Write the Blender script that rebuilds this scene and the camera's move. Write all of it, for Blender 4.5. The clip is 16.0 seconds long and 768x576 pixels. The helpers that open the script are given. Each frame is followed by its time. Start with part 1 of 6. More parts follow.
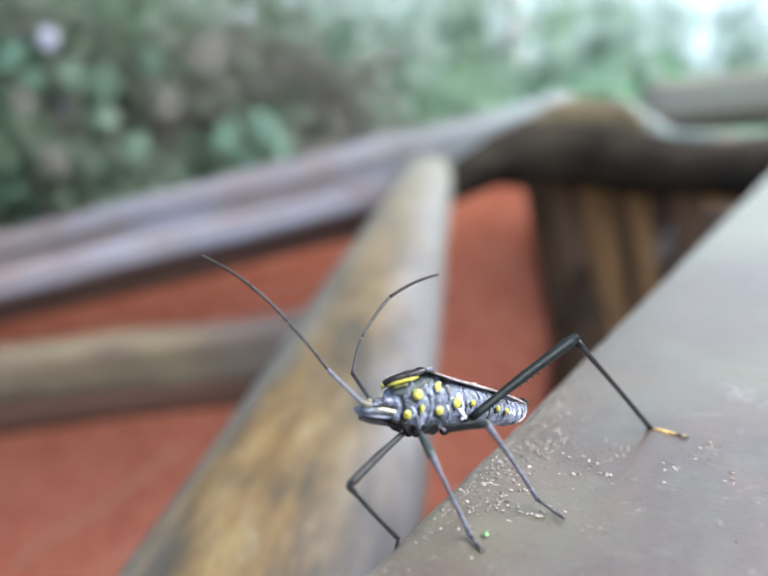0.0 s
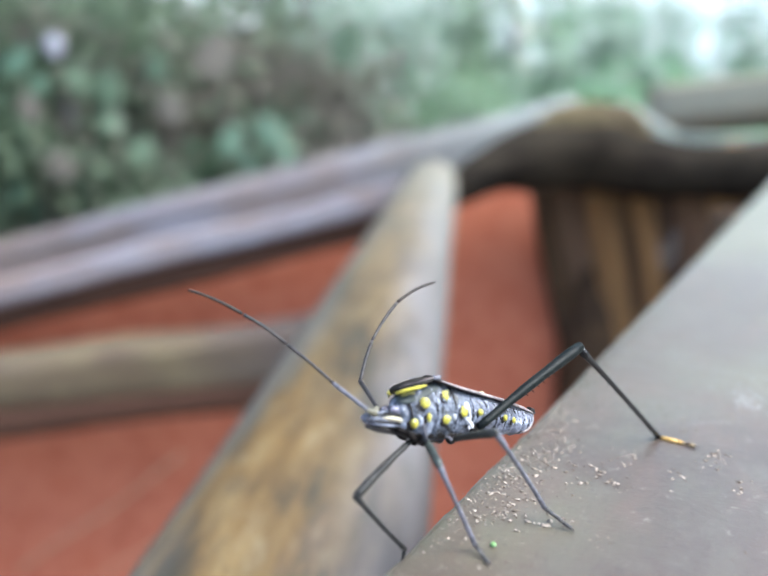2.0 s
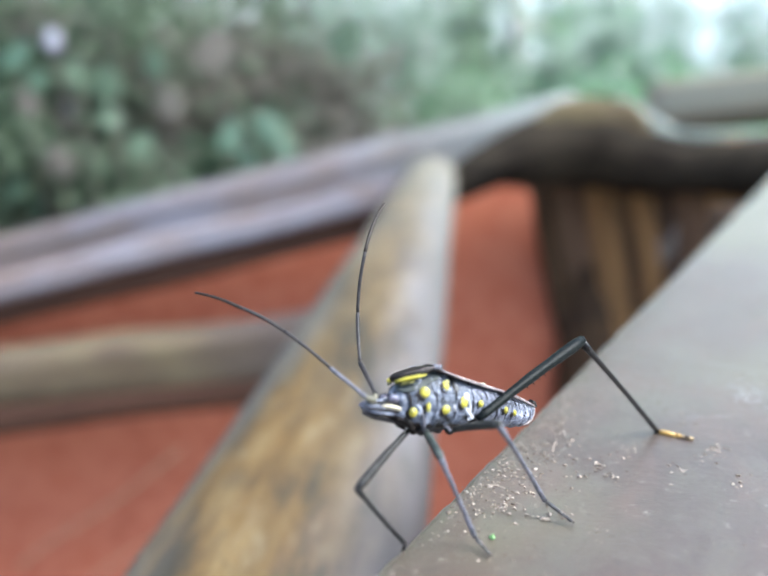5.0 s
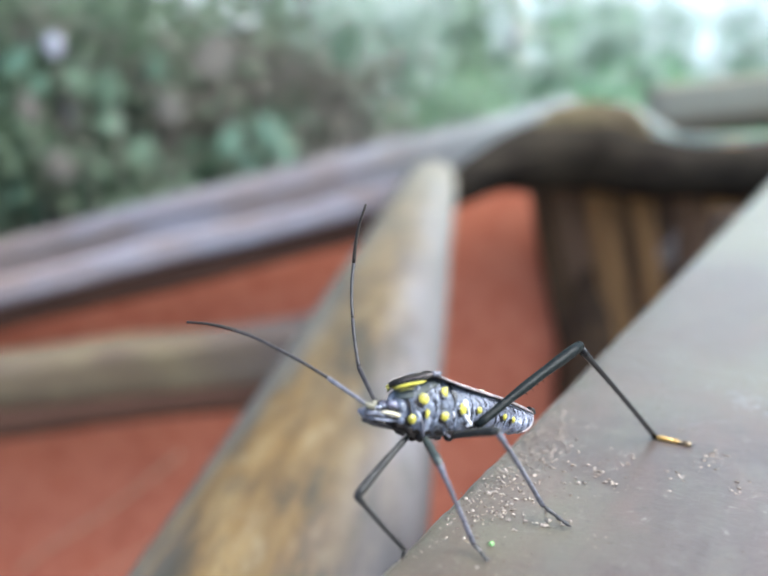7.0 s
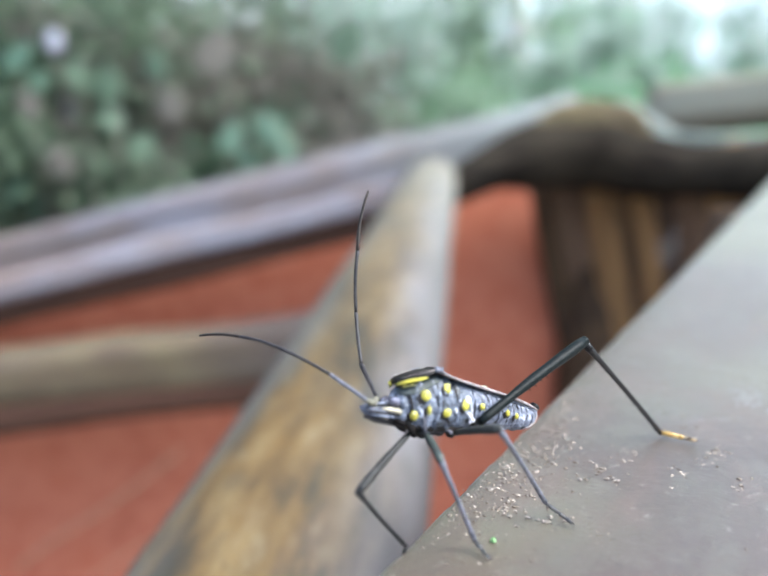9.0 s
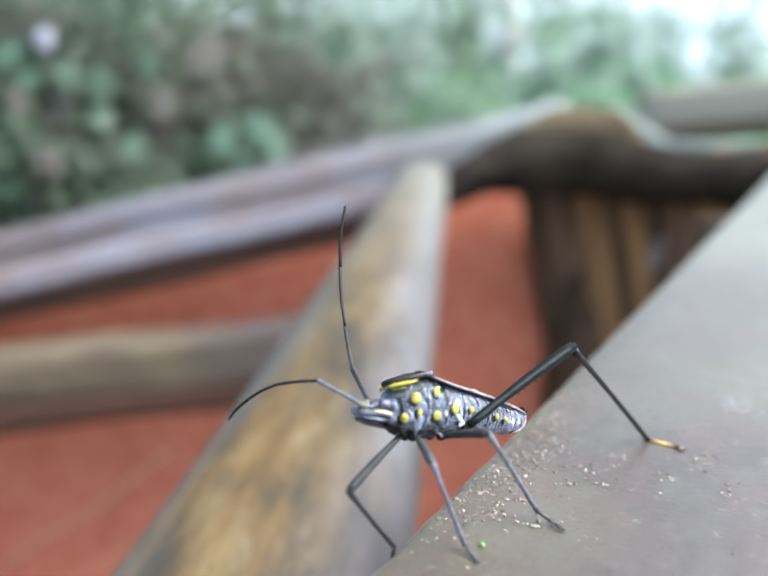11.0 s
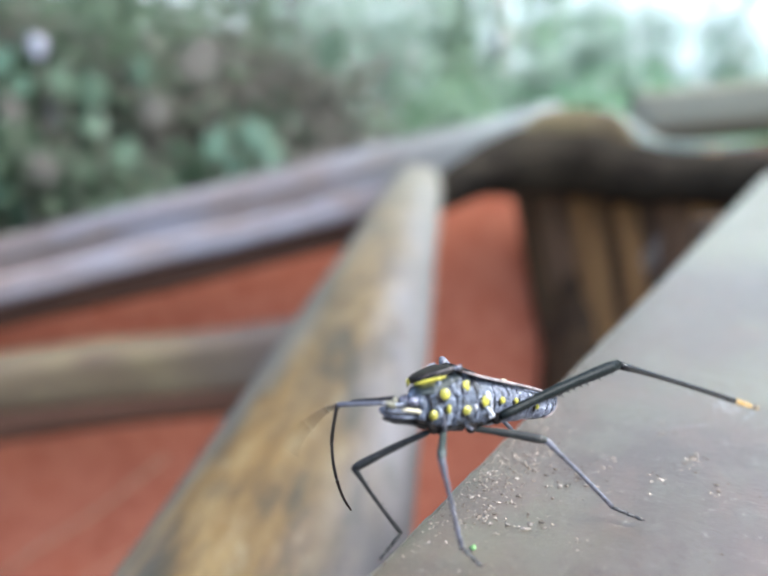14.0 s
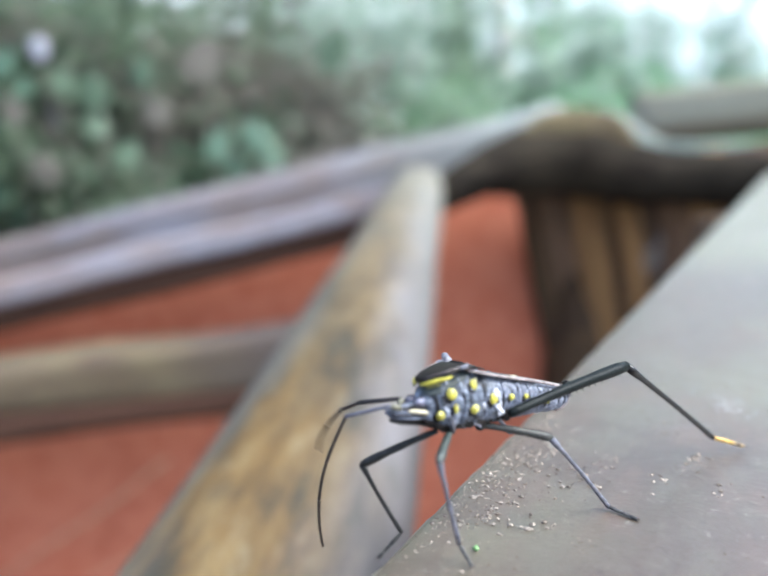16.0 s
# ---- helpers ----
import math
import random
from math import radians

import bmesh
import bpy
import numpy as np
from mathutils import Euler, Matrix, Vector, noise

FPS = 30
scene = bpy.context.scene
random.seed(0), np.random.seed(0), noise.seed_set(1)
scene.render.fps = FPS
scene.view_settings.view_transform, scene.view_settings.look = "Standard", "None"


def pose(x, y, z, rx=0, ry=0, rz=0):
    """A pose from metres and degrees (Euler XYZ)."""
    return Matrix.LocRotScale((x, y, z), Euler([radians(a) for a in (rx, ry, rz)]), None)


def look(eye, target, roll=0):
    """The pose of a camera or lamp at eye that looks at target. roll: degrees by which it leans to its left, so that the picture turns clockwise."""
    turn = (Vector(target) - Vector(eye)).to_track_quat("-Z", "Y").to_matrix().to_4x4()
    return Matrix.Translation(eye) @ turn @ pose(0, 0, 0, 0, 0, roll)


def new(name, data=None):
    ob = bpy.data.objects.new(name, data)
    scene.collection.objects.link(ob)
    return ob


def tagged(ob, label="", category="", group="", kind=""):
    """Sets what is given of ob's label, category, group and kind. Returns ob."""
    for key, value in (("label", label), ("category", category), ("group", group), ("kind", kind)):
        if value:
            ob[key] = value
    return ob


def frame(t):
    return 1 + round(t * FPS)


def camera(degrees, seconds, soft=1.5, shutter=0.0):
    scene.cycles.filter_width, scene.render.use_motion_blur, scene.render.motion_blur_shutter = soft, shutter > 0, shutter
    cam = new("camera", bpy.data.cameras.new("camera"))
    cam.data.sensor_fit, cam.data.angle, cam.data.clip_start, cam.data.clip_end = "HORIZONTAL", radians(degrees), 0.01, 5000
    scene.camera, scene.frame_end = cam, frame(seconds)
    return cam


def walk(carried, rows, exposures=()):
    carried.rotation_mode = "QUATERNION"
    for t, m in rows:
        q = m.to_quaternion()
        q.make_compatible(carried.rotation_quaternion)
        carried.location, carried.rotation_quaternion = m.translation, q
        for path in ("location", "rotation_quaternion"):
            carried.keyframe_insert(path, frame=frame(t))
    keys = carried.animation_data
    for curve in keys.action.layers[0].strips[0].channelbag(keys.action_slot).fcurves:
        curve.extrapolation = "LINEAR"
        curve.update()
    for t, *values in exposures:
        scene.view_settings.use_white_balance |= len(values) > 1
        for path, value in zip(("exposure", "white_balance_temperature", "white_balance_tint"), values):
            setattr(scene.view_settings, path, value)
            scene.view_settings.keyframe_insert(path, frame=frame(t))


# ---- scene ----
MM = 0.001


# ---- the camera and its way ----
def held(x, y, z, turn, tilt, lean):
    """A pose of the held camera: millimetres, then degrees of yaw, pitch and lean."""
    return pose(x * MM, y * MM, z * MM, 90 + tilt, 0, turn) @ pose(0, 0, 0, 0, 0, lean)


cam = camera(60, 16.0, soft=1.7, shutter=0.6)
cam.data.dof.use_dof = True
cam.data.dof.focus_distance = 0.0775
cam.data.dof.aperture_fstop = 11.2
walk(cam, [
    (0, held(0, 0, 42, 0, -14, 0)),
    (0.5, held(-0.09, 0.06, 42.07, 0.01, -13.9, 0.05)),
    (1, held(-0.27, -0.05, 42.32, 0.16, -13.89, -0.01)),
    (1.5, held(-0.39, -0.21, 42.7, 0.56, -13.94, -0.26)),
    (2, held(-0.26, -0.03, 42.65, 0.4, -13.66, -0.19)),
    (2.5, held(-0.37, -0.16, 42.86, 0.5, -13.86, -0.34)),
    (3, held(-0.2, 0.04, 42.45, 0.29, -13.8, -0.15)),
    (3.5, held(-0.43, -0.15, 42.44, 0.49, -13.93, -0.1)),
    (4, held(-0.35, 0.04, 42.22, 0.31, -13.97, -0.04)),
    (6.5, held(-0.22, 0.09, 42.36, 0.43, -14.01, -0.26)),
    (7, held(-0.13, -0.13, 42.63, 0.36, -13.65, -0.14)),
    (7.5, held(0.03, -0.02, 42.25, 0.23, -13.59, -0.14)),
    (8, held(-0.02, -0.02, 42.25, 0.34, -13.93, -0.29)),
    (8.5, held(-0.42, 0.08, 42.33, 0.6, -14.02, -0.15)),
    (9, held(-0.42, 0.05, 42.33, 0.34, -13.84, 0.03)),
    (11.5, held(-0.54, 0.37, 42.17, -0.61, -13.59, 0.85)),
    (12, held(-0.37, 0.26, 42.32, -0.42, -13.67, 0.44)),
    (12.2, held(-0.4, 0.26, 42.33, -0.54, -13.58, 0.44)),
    (12.5, held(-0.45, 0.25, 42.36, -0.28, -13.68, 0.44)),
    (12.6, held(-0.45, 0.23, 42.37, -0.55, -13.57, 0.43)),
    (13, held(-0.46, 0.11, 42.44, -0.44, -13.65, 0.39)),
    (13.5, held(0.06, -0.03, 42.51, -0.8, -13.41, 0.22)),
    (13.7, held(0.1, -0.08, 42.54, -0.93, -13.24, 0.25)),
    (13.9, held(0.15, -0.12, 42.57, -1.02, -13.14, 0.29)),
    (14, held(0.17, -0.14, 42.58, -0.9, -13.29, 0.31)),
    (14.2, held(0.2, -0.15, 42.55, -0.88, -13.48, 0.24)),
    (14.5, held(0.26, -0.16, 42.5, -0.83, -13.24, 0.14)),
    (15, held(-0.19, 0.01, 42.47, -0.71, -13.35, 0.35)),
    (15.5, held(-0.21, -0.07, 42.66, -0.37, -13.41, 0.2)),
    (16, held(0.12, -0.28, 42.58, -0.76, -13.19, 0.13)),
], exposures=[(0, 1.58, 5520, 2.5), (16, 1.58, 5520, 2.5)])

# ---- light ----
world = bpy.data.worlds.new("sky")
scene.world = world
world.use_nodes = True
wn = world.node_tree
sky = wn.nodes.new("ShaderNodeTexSky")
sky.sky_type = "NISHITA"
sky.sun_disc = False
sky.sun_elevation = radians(58)
sky.sun_rotation = radians(110)
sky.dust_density = 7.0
sky.ozone_density = 0.3
sky.air_density = 1.0
wn.links.new(sky.outputs[0], wn.nodes["Background"].inputs[0])
wn.nodes["Background"].inputs[1].default_value = 0.15
sun = new("sun", bpy.data.lights.new("sun", "SUN"))
sun.data.energy = 1.25
sun.data.angle = radians(20)
sun.data.color = (1.0, 0.96, 0.9)
sun.matrix_world = look((0, 0, 0), (-0.80, 0.10, -0.75))



# ---- materials ----
def material(name, rough=0.6, metal=0.0, spec=0.5):
    m = bpy.data.materials.new(name)
    m.use_nodes = True
    b = m.node_tree.nodes["Principled BSDF"]
    b.inputs["Roughness"].default_value = rough
    b.inputs["Metallic"].default_value = metal
    b.inputs["Specular IOR Level"].default_value = spec
    return m


def node(m, kind, **values):
    n = m.node_tree.nodes.new(kind)
    for key, value in values.items():
        n.inputs[key.replace("_", " ")].default_value = value
    return n


def link(m, a, b):
    m.node_tree.links.new(a, b)


def coords(m, scale=(1, 1, 1), turn=(0, 0, 0)):
    c = m.node_tree.nodes.new("ShaderNodeTexCoord")
    mp = m.node_tree.nodes.new("ShaderNodeMapping")
    mp.inputs["Scale"].default_value = scale
    mp.inputs["Rotation"].default_value = [radians(a) for a in turn]
    link(m, c.outputs["Object"], mp.inputs["Vector"])
    return mp.outputs["Vector"]


def noise_tex(m, vec, scale, detail=4.0, rough=0.55):
    n = node(m, "ShaderNodeTexNoise", Scale=scale, Detail=detail, Roughness=rough)
    link(m, vec, n.inputs["Vector"])
    return n.outputs["Fac"]


def ramp(m, fac, *stops):
    r = m.node_tree.nodes.new("ShaderNodeValToRGB")
    e = r.color_ramp.elements
    while len(e) < len(stops):
        e.new(0.5)
    for el, (at, col) in zip(e, stops):
        el.position, el.color = at, (*col, 1)
    link(m, fac, r.inputs["Fac"])
    return r.outputs["Color"]


def mix(m, fac, a, b, how="MIX"):
    n = m.node_tree.nodes.new("ShaderNodeMix")
    n.data_type, n.blend_type = "RGBA", how
    for value, key in ((fac, 0), (a, 6), (b, 7)):
        if isinstance(value, (int, float)):
            n.inputs[key].default_value = value
        elif isinstance(value, tuple):
            n.inputs[key].default_value = (*value, 1)
        else:
            link(m, value, n.inputs[key])
    return n.outputs[2]


def finish(m, color=None, bump=None, strength=0.3, distance=0.001, rough=None):
    b = m.node_tree.nodes["Principled BSDF"]
    if isinstance(color, tuple):
        b.inputs["Base Color"].default_value = (*color, 1)
    elif color is not None:
        link(m, color, b.inputs["Base Color"])
    if bump is not None:
        n = node(m, "ShaderNodeBump", Strength=strength, Distance=distance)
        link(m, bump, n.inputs["Height"])
        link(m, n.outputs["Normal"], b.inputs["Normal"])
    if rough is not None:
        link(m, rough, b.inputs["Roughness"])
    return m


def wood(name, pale, brown, dark, grain=9.0, rough=0.6, along=0.06, spec=0.25, patch=4.0, end_tone=None, stain=None):
    """Weathered timber with its grain along the object's x axis; end_tone: from and to which x it turns to a third
    colour; stain: scale, colour and strength of long stains.
    """
    m = material(name, rough, spec=spec)
    v = coords(m, (along, 1, 1))
    fine = noise_tex(m, v, grain * 12, 6, 0.65)
    broad = noise_tex(m, v, grain * 2.2, 4, 0.6)
    blotch = noise_tex(m, coords(m, (0.5, 1, 1)), patch, 3, 0.6)
    c = ramp(m, broad, (0.3, dark), (0.48, brown), (0.66, pale))
    c = mix(m, ramp(m, blotch, (0.36, (0, 0, 0)), (0.62, (1, 1, 1))), c, mix(m, 0.6, c, pale))
    c = mix(m, ramp(m, fine, (0.3, (0.55, 0.55, 0.55)), (0.62, (0, 0, 0))), c, dark)
    if stain:
        long = noise_tex(m, coords(m, (0.3, 1, 1)), stain[0], 4, 0.65)
        k = stain[2]
        c = mix(m, ramp(m, long, (0.46, (0, 0, 0)), (0.60, (k, k, k))), c, stain[1])
    if end_tone:
        xyz = m.node_tree.nodes.new("ShaderNodeSeparateXYZ")
        link(m, coords(m), xyz.inputs[0])
        span = m.node_tree.nodes.new("ShaderNodeMapRange")
        span.inputs["From Min"].default_value, span.inputs["From Max"].default_value = end_tone[0], end_tone[1]
        link(m, xyz.outputs["X"], span.inputs["Value"])
        c = mix(m, ramp(m, mix(m, 0.3, span.outputs["Result"], blotch), (0.25, (0, 0, 0)), (0.8, (0.8, 0.8, 0.8))), c, end_tone[2])
    return finish(m, c, fine, 0.4, 0.002)


def board_material():
    """Upright boards, some dark and some golden, each with its own tone."""
    m = material("brown_board", 0.65, spec=0.2)
    v = coords(m, (0.06, 1, 1))
    fine = noise_tex(m, v, 110, 6, 0.65)
    info = m.node_tree.nodes.new("ShaderNodeObjectInfo")
    tone = info.outputs["Color"]
    stain = noise_tex(m, coords(m, (0.15, 1, 1)), 16, 3, 0.6)
    c = mix(m, ramp(m, fine, (0.34, (0.7, 0.7, 0.7)), (0.6, (0, 0, 0))), tone, (0.026, 0.019, 0.016))
    c = mix(m, ramp(m, stain, (0.36, (0.5, 0.5, 0.5)), (0.52, (0, 0, 0))), c, (0.055, 0.042, 0.034))
    return finish(m, c, fine, 0.4, 0.002)


def weathered_log():
    """Golden bark streaked with dark, bleached grey on the side that lies open to the rain."""
    m = material("yellow_log", 0.6, spec=0.25)
    v = coords(m, (0.22, 1, 1))
    fine = noise_tex(m, v, 220, 6, 0.65)
    broad = noise_tex(m, v, 74, 5, 0.7)
    flecks = noise_tex(m, coords(m, (0.5, 1, 1)), 130, 5, 0.65)
    blotch = noise_tex(m, coords(m, (0.35, 1, 1)), 22, 3, 0.6)
    c = ramp(m, broad, (0.38, (0.038, 0.030, 0.020)), (0.50, (0.112, 0.069, 0.025)), (0.64, (0.165, 0.117, 0.053)))
    c = mix(m, ramp(m, blotch, (0.40, (0.4, 0.4, 0.4)), (0.54, (0, 0, 0))), c, (0.066, 0.062, 0.046))
    c = mix(m, ramp(m, flecks, (0.34, (0.4, 0.4, 0.4)), (0.48, (0, 0, 0))), c, (0.03, 0.028, 0.025))
    c = mix(m, ramp(m, flecks, (0.56, (0, 0, 0)), (0.68, (0.6, 0.6, 0.6))), c, (0.17, 0.138, 0.085))
    grey = ramp(m, broad, (0.3, (0.098, 0.094, 0.10)), (0.7, (0.155, 0.149, 0.164)))
    grey = mix(m, ramp(m, flecks, (0.36, (0.5, 0.5, 0.5)), (0.48, (0, 0, 0))), grey, (0.08, 0.083, 0.07))
    xyz = m.node_tree.nodes.new("ShaderNodeSeparateXYZ")
    link(m, coords(m), xyz.inputs[0])
    edge = node(m, "ShaderNodeMath")
    edge.operation = "MULTIPLY_ADD"
    link(m, xyz.outputs["Y"], edge.inputs[0])
    edge.inputs[1].default_value = 16.0
    link(m, blotch, edge.inputs[2])
    c = mix(m, ramp(m, edge.outputs[0], (0.60, (0, 0, 0)), (0.92, (0.9, 0.9, 0.9))), c, grey)
    # the bark is worn off towards the corner, where pale dry wood shows
    worn = node(m, "ShaderNodeMath")
    worn.operation = "MULTIPLY_ADD"
    link(m, xyz.outputs["X"], worn.inputs[0])
    worn.inputs[1].default_value = -1.1
    worn.inputs[2].default_value = 0.95
    worn = mix(m, 0.25, worn.outputs[0], broad)
    dry = ramp(m, flecks, (0.34, (0.118, 0.113, 0.092)), (0.6, (0.215, 0.205, 0.168)))
    c = mix(m, ramp(m, worn, (0.24, (0, 0, 0)), (0.74, (0.85, 0.85, 0.85))), c, dry)
    c = mix(m, ramp(m, edge.outputs[0], (0.04, (0.65, 0.65, 0.65)), (0.26, (0, 0, 0))), c, (0.130, 0.124, 0.113))
    return finish(m, c, fine, 0.4, 0.002)


def speckled(name, base, mark, scale, low, high, rough=0.5, bump=0.3, dist=0.0001, fine=None, spec=0.5):
    m = material(name, rough, spec=spec)
    v = coords(m)
    n = noise_tex(m, v, scale, 5, 0.65)
    c = ramp(m, n, (low, mark), (high, base))
    if fine:
        f = noise_tex(m, v, scale * 5, 3, 0.6)
        c = mix(m, ramp(m, f, (0.42, (0, 0, 0)), (0.6, (1, 1, 1))), c, fine)
    return finish(m, c, n, bump, dist)


def plank_material():
    """Old varnished rail: brown and dusty, with pale scuffs and greenish film."""
    m = material("varnished_rail", 0.42, spec=0.6)
    v = coords(m, (0.12, 1, 1))
    plain = coords(m)
    grain = noise_tex(m, v, 120, 5, 0.6)
    blotch = noise_tex(m, coords(m, (0.5, 1, 1)), 34, 4, 0.6)
    dust = noise_tex(m, plain, 520, 6, 0.75)
    crust = noise_tex(m, plain, 150, 5, 0.7)
    # greenish film; the sky's pale sheen on the far end is painted into it
    xyz = m.node_tree.nodes.new("ShaderNodeSeparateXYZ")
    link(m, plain, xyz.inputs[0])
    far_sheen = node(m, "ShaderNodeMath")
    far_sheen.operation = "MULTIPLY_ADD"
    link(m, xyz.outputs["X"], far_sheen.inputs[0])
    far_sheen.inputs[1].default_value = 1.3
    far_sheen.inputs[2].default_value = -1.78
    film = node(m, "ShaderNodeMath")
    film.operation = "ADD"
    link(m, far_sheen.outputs[0], film.inputs[0])
    link(m, noise_tex(m, plain, 14, 3, 0.5), film.inputs[1])
    film = film.outputs[0]
    c = ramp(m, blotch, (0.25, (0.050, 0.033, 0.025)), (0.5, (0.075, 0.052, 0.041)), (0.75, (0.093, 0.070, 0.057)))
    c = mix(m, ramp(m, grain, (0.35, (0.5, 0.5, 0.5)), (0.6, (0, 0, 0))), c, (0.070, 0.050, 0.042))
    c = mix(m, ramp(m, film, (0.44, (0, 0, 0)), (0.72, (0.72, 0.72, 0.72))), c, (0.185, 0.190, 0.122))
    tone = noise_tex(m, coords(m, (0.55, 1, 1)), 95, 4, 0.65)
    c = mix(m, ramp(m, tone, (0.34, (0.4, 0.4, 0.4)), (0.46, (0, 0, 0))), c, (0.112, 0.108, 0.080))
    c = mix(m, ramp(m, tone, (0.50, (0, 0, 0)), (0.62, (0.6, 0.6, 0.6))), c, (0.108, 0.070, 0.055))
    c = mix(m, ramp(m, crust, (0.54, (0, 0, 0)), (0.68, (0.4, 0.4, 0.4))), c, (0.13, 0.118, 0.094))
    c = mix(m, ramp(m, crust, (0.32, (0.45, 0.45, 0.45)), (0.44, (0, 0, 0))), c, (0.066, 0.042, 0.031))
    fleck = noise_tex(m, coords(m, (0.6, 1, 1)), 1100, 3, 0.6)
    c = mix(m, ramp(m, fleck, (0.33, (0.55, 0.55, 0.55)), (0.41, (0, 0, 0))), c, (0.045, 0.033, 0.026))
    c = mix(m, ramp(m, dust, (0.59, (0, 0, 0)), (0.72, (0.8, 0.8, 0.8))), c, (0.26, 0.243, 0.21))
    # dark greenish grime beside the edge, and a pale highlight painted on the edge itself
    rim = node(m, "ShaderNodeMath")
    rim.operation = "MULTIPLY_ADD"
    link(m, xyz.outputs["Y"], rim.inputs[0])
    rim.inputs[1].default_value = 55.0
    rim.inputs[2].default_value = 0.93 - 55.0 * 0.0725
    grime = mix(m, 0.45, rim.outputs[0], crust)
    c = mix(m, ramp(m, grime, (0.66, (0, 0, 0)), (0.75, (0.4, 0.4, 0.4))), c, (0.072, 0.070, 0.046))
    edge_light = mix(m, 0.12, rim.outputs[0], dust)
    c = mix(m, ramp(m, edge_light, (0.83, (0, 0, 0)), (0.87, (0.75, 0.75, 0.75))), c, (0.22, 0.205, 0.17))
    c = mix(m, 0.15, c, (0.026, 0.018, 0.013))
    r = ramp(m, blotch, (0.3, (0.34, 0.34, 0.34)), (0.7, (0.50, 0.50, 0.50)))
    bsdf = m.node_tree.nodes["Principled BSDF"]
    bsdf.inputs["Coat Weight"].default_value = 0.58
    bsdf.inputs["Coat Roughness"].default_value = 0.31
    bsdf.inputs["Coat Tint"].default_value = (1.0, 0.99, 0.95, 1)
    relief = mix(m, 0.4, dust, noise_tex(m, coords(m, (0.25, 1, 1)), 420, 4, 0.6))
    return finish(m, c, relief, 0.75, 0.0005, r)


M_PLANK = plank_material()
# the beam's pale end paints the stronger light from the open sky there
M_BEAM = wood("weathered_beam", (0.215, 0.226, 0.290), (0.160, 0.135, 0.130), (0.07, 0.053, 0.050), 8, along=0.16, patch=11, end_tone=(1.72, 2.05, (0.215, 0.232, 0.222)), stain=(17, (0.150, 0.112, 0.092), 0.5))
M_BEAM_LOW = wood("worn_lower_face", (0.32, 0.323, 0.39), (0.26, 0.21, 0.205), (0.13, 0.088, 0.075), 8, along=0.22, patch=14, stain=(22, (0.245, 0.178, 0.145), 0.55))
M_MID = wood("brown_rail", (0.190, 0.158, 0.092), (0.122, 0.090, 0.056), (0.055, 0.042, 0.044), 7, along=0.3, patch=9, end_tone=(1.45, 1.78, (0.112, 0.094, 0.098)), stain=(16, (0.090, 0.064, 0.045), 0.55))
M_LOG = weathered_log()
M_BOARD = wood("dark_board", (0.115, 0.070, 0.036), (0.052, 0.034, 0.023), (0.020, 0.014, 0.012), 9, 0.7)
# darkened well below bark brown: shade is put into this colour
M_KNOT = wood("shade_dark_brown", (0.046, 0.038, 0.027), (0.017, 0.013, 0.010), (0.007, 0.006, 0.005), 9, 0.8, along=0.25, spec=0.06, patch=14)
# dark colour of the strips that stand in for shade under beam and rail
M_UNDER = wood("reddish_dark_shade", (0.095, 0.050, 0.034), (0.058, 0.031, 0.022), (0.028, 0.017, 0.014), 9, 0.7, spec=0.1)
M_GOLD = wood("olive_bark", (0.155, 0.128, 0.070), (0.100, 0.080, 0.044), (0.045, 0.034, 0.02), 8, 0.75, along=0.3, spec=0.1)
M_PANEL = board_material()
M_LEDGE = wood("algae_ledge", (0.20, 0.235, 0.20), (0.135, 0.16, 0.135), (0.075, 0.088, 0.072), 6, 0.6)
M_BRACE = wood("pale_algae_board", (0.34, 0.37, 0.34), (0.27, 0.295, 0.265), (0.18, 0.20, 0.175), 6, 0.7)
M_FAR = wood("far_timber", (0.46, 0.45, 0.35), (0.38, 0.33, 0.22), (0.20, 0.15, 0.09), 6, 0.8, spec=0.1)
M_WEB = speckled("cobweb", (0.5, 0.48, 0.46), (0.4, 0.38, 0.36), 200, 0.3, 0.7, 0.9)
M_RED = speckled("red_plaster", (0.460, 0.138, 0.073), (0.370, 0.107, 0.059), 7, 0.3, 0.7, 0.75, 0.2, 0.002, (0.485, 0.162, 0.095))
M_SOIL = speckled("leaf_litter", (0.088, 0.08, 0.066), (0.055, 0.05, 0.041), 3, 0.35, 0.65, 0.9, 0.6, 0.03, (0.10, 0.088, 0.07))
M_FLOOR = speckled("terrace_concrete", (0.13, 0.115, 0.10), (0.085, 0.077, 0.07), 4, 0.3, 0.7, 0.8, 0.2, 0.003)
M_BARK = speckled("bark", (0.105, 0.092, 0.074), (0.06, 0.052, 0.042), 12, 0.3, 0.7, 0.9, 0.8, 0.02)
M_PALE_BARK = speckled("pale_bark", (0.72, 0.69, 0.68), (0.5, 0.47, 0.45), 10, 0.3, 0.7, 0.85, 0.6, 0.02)


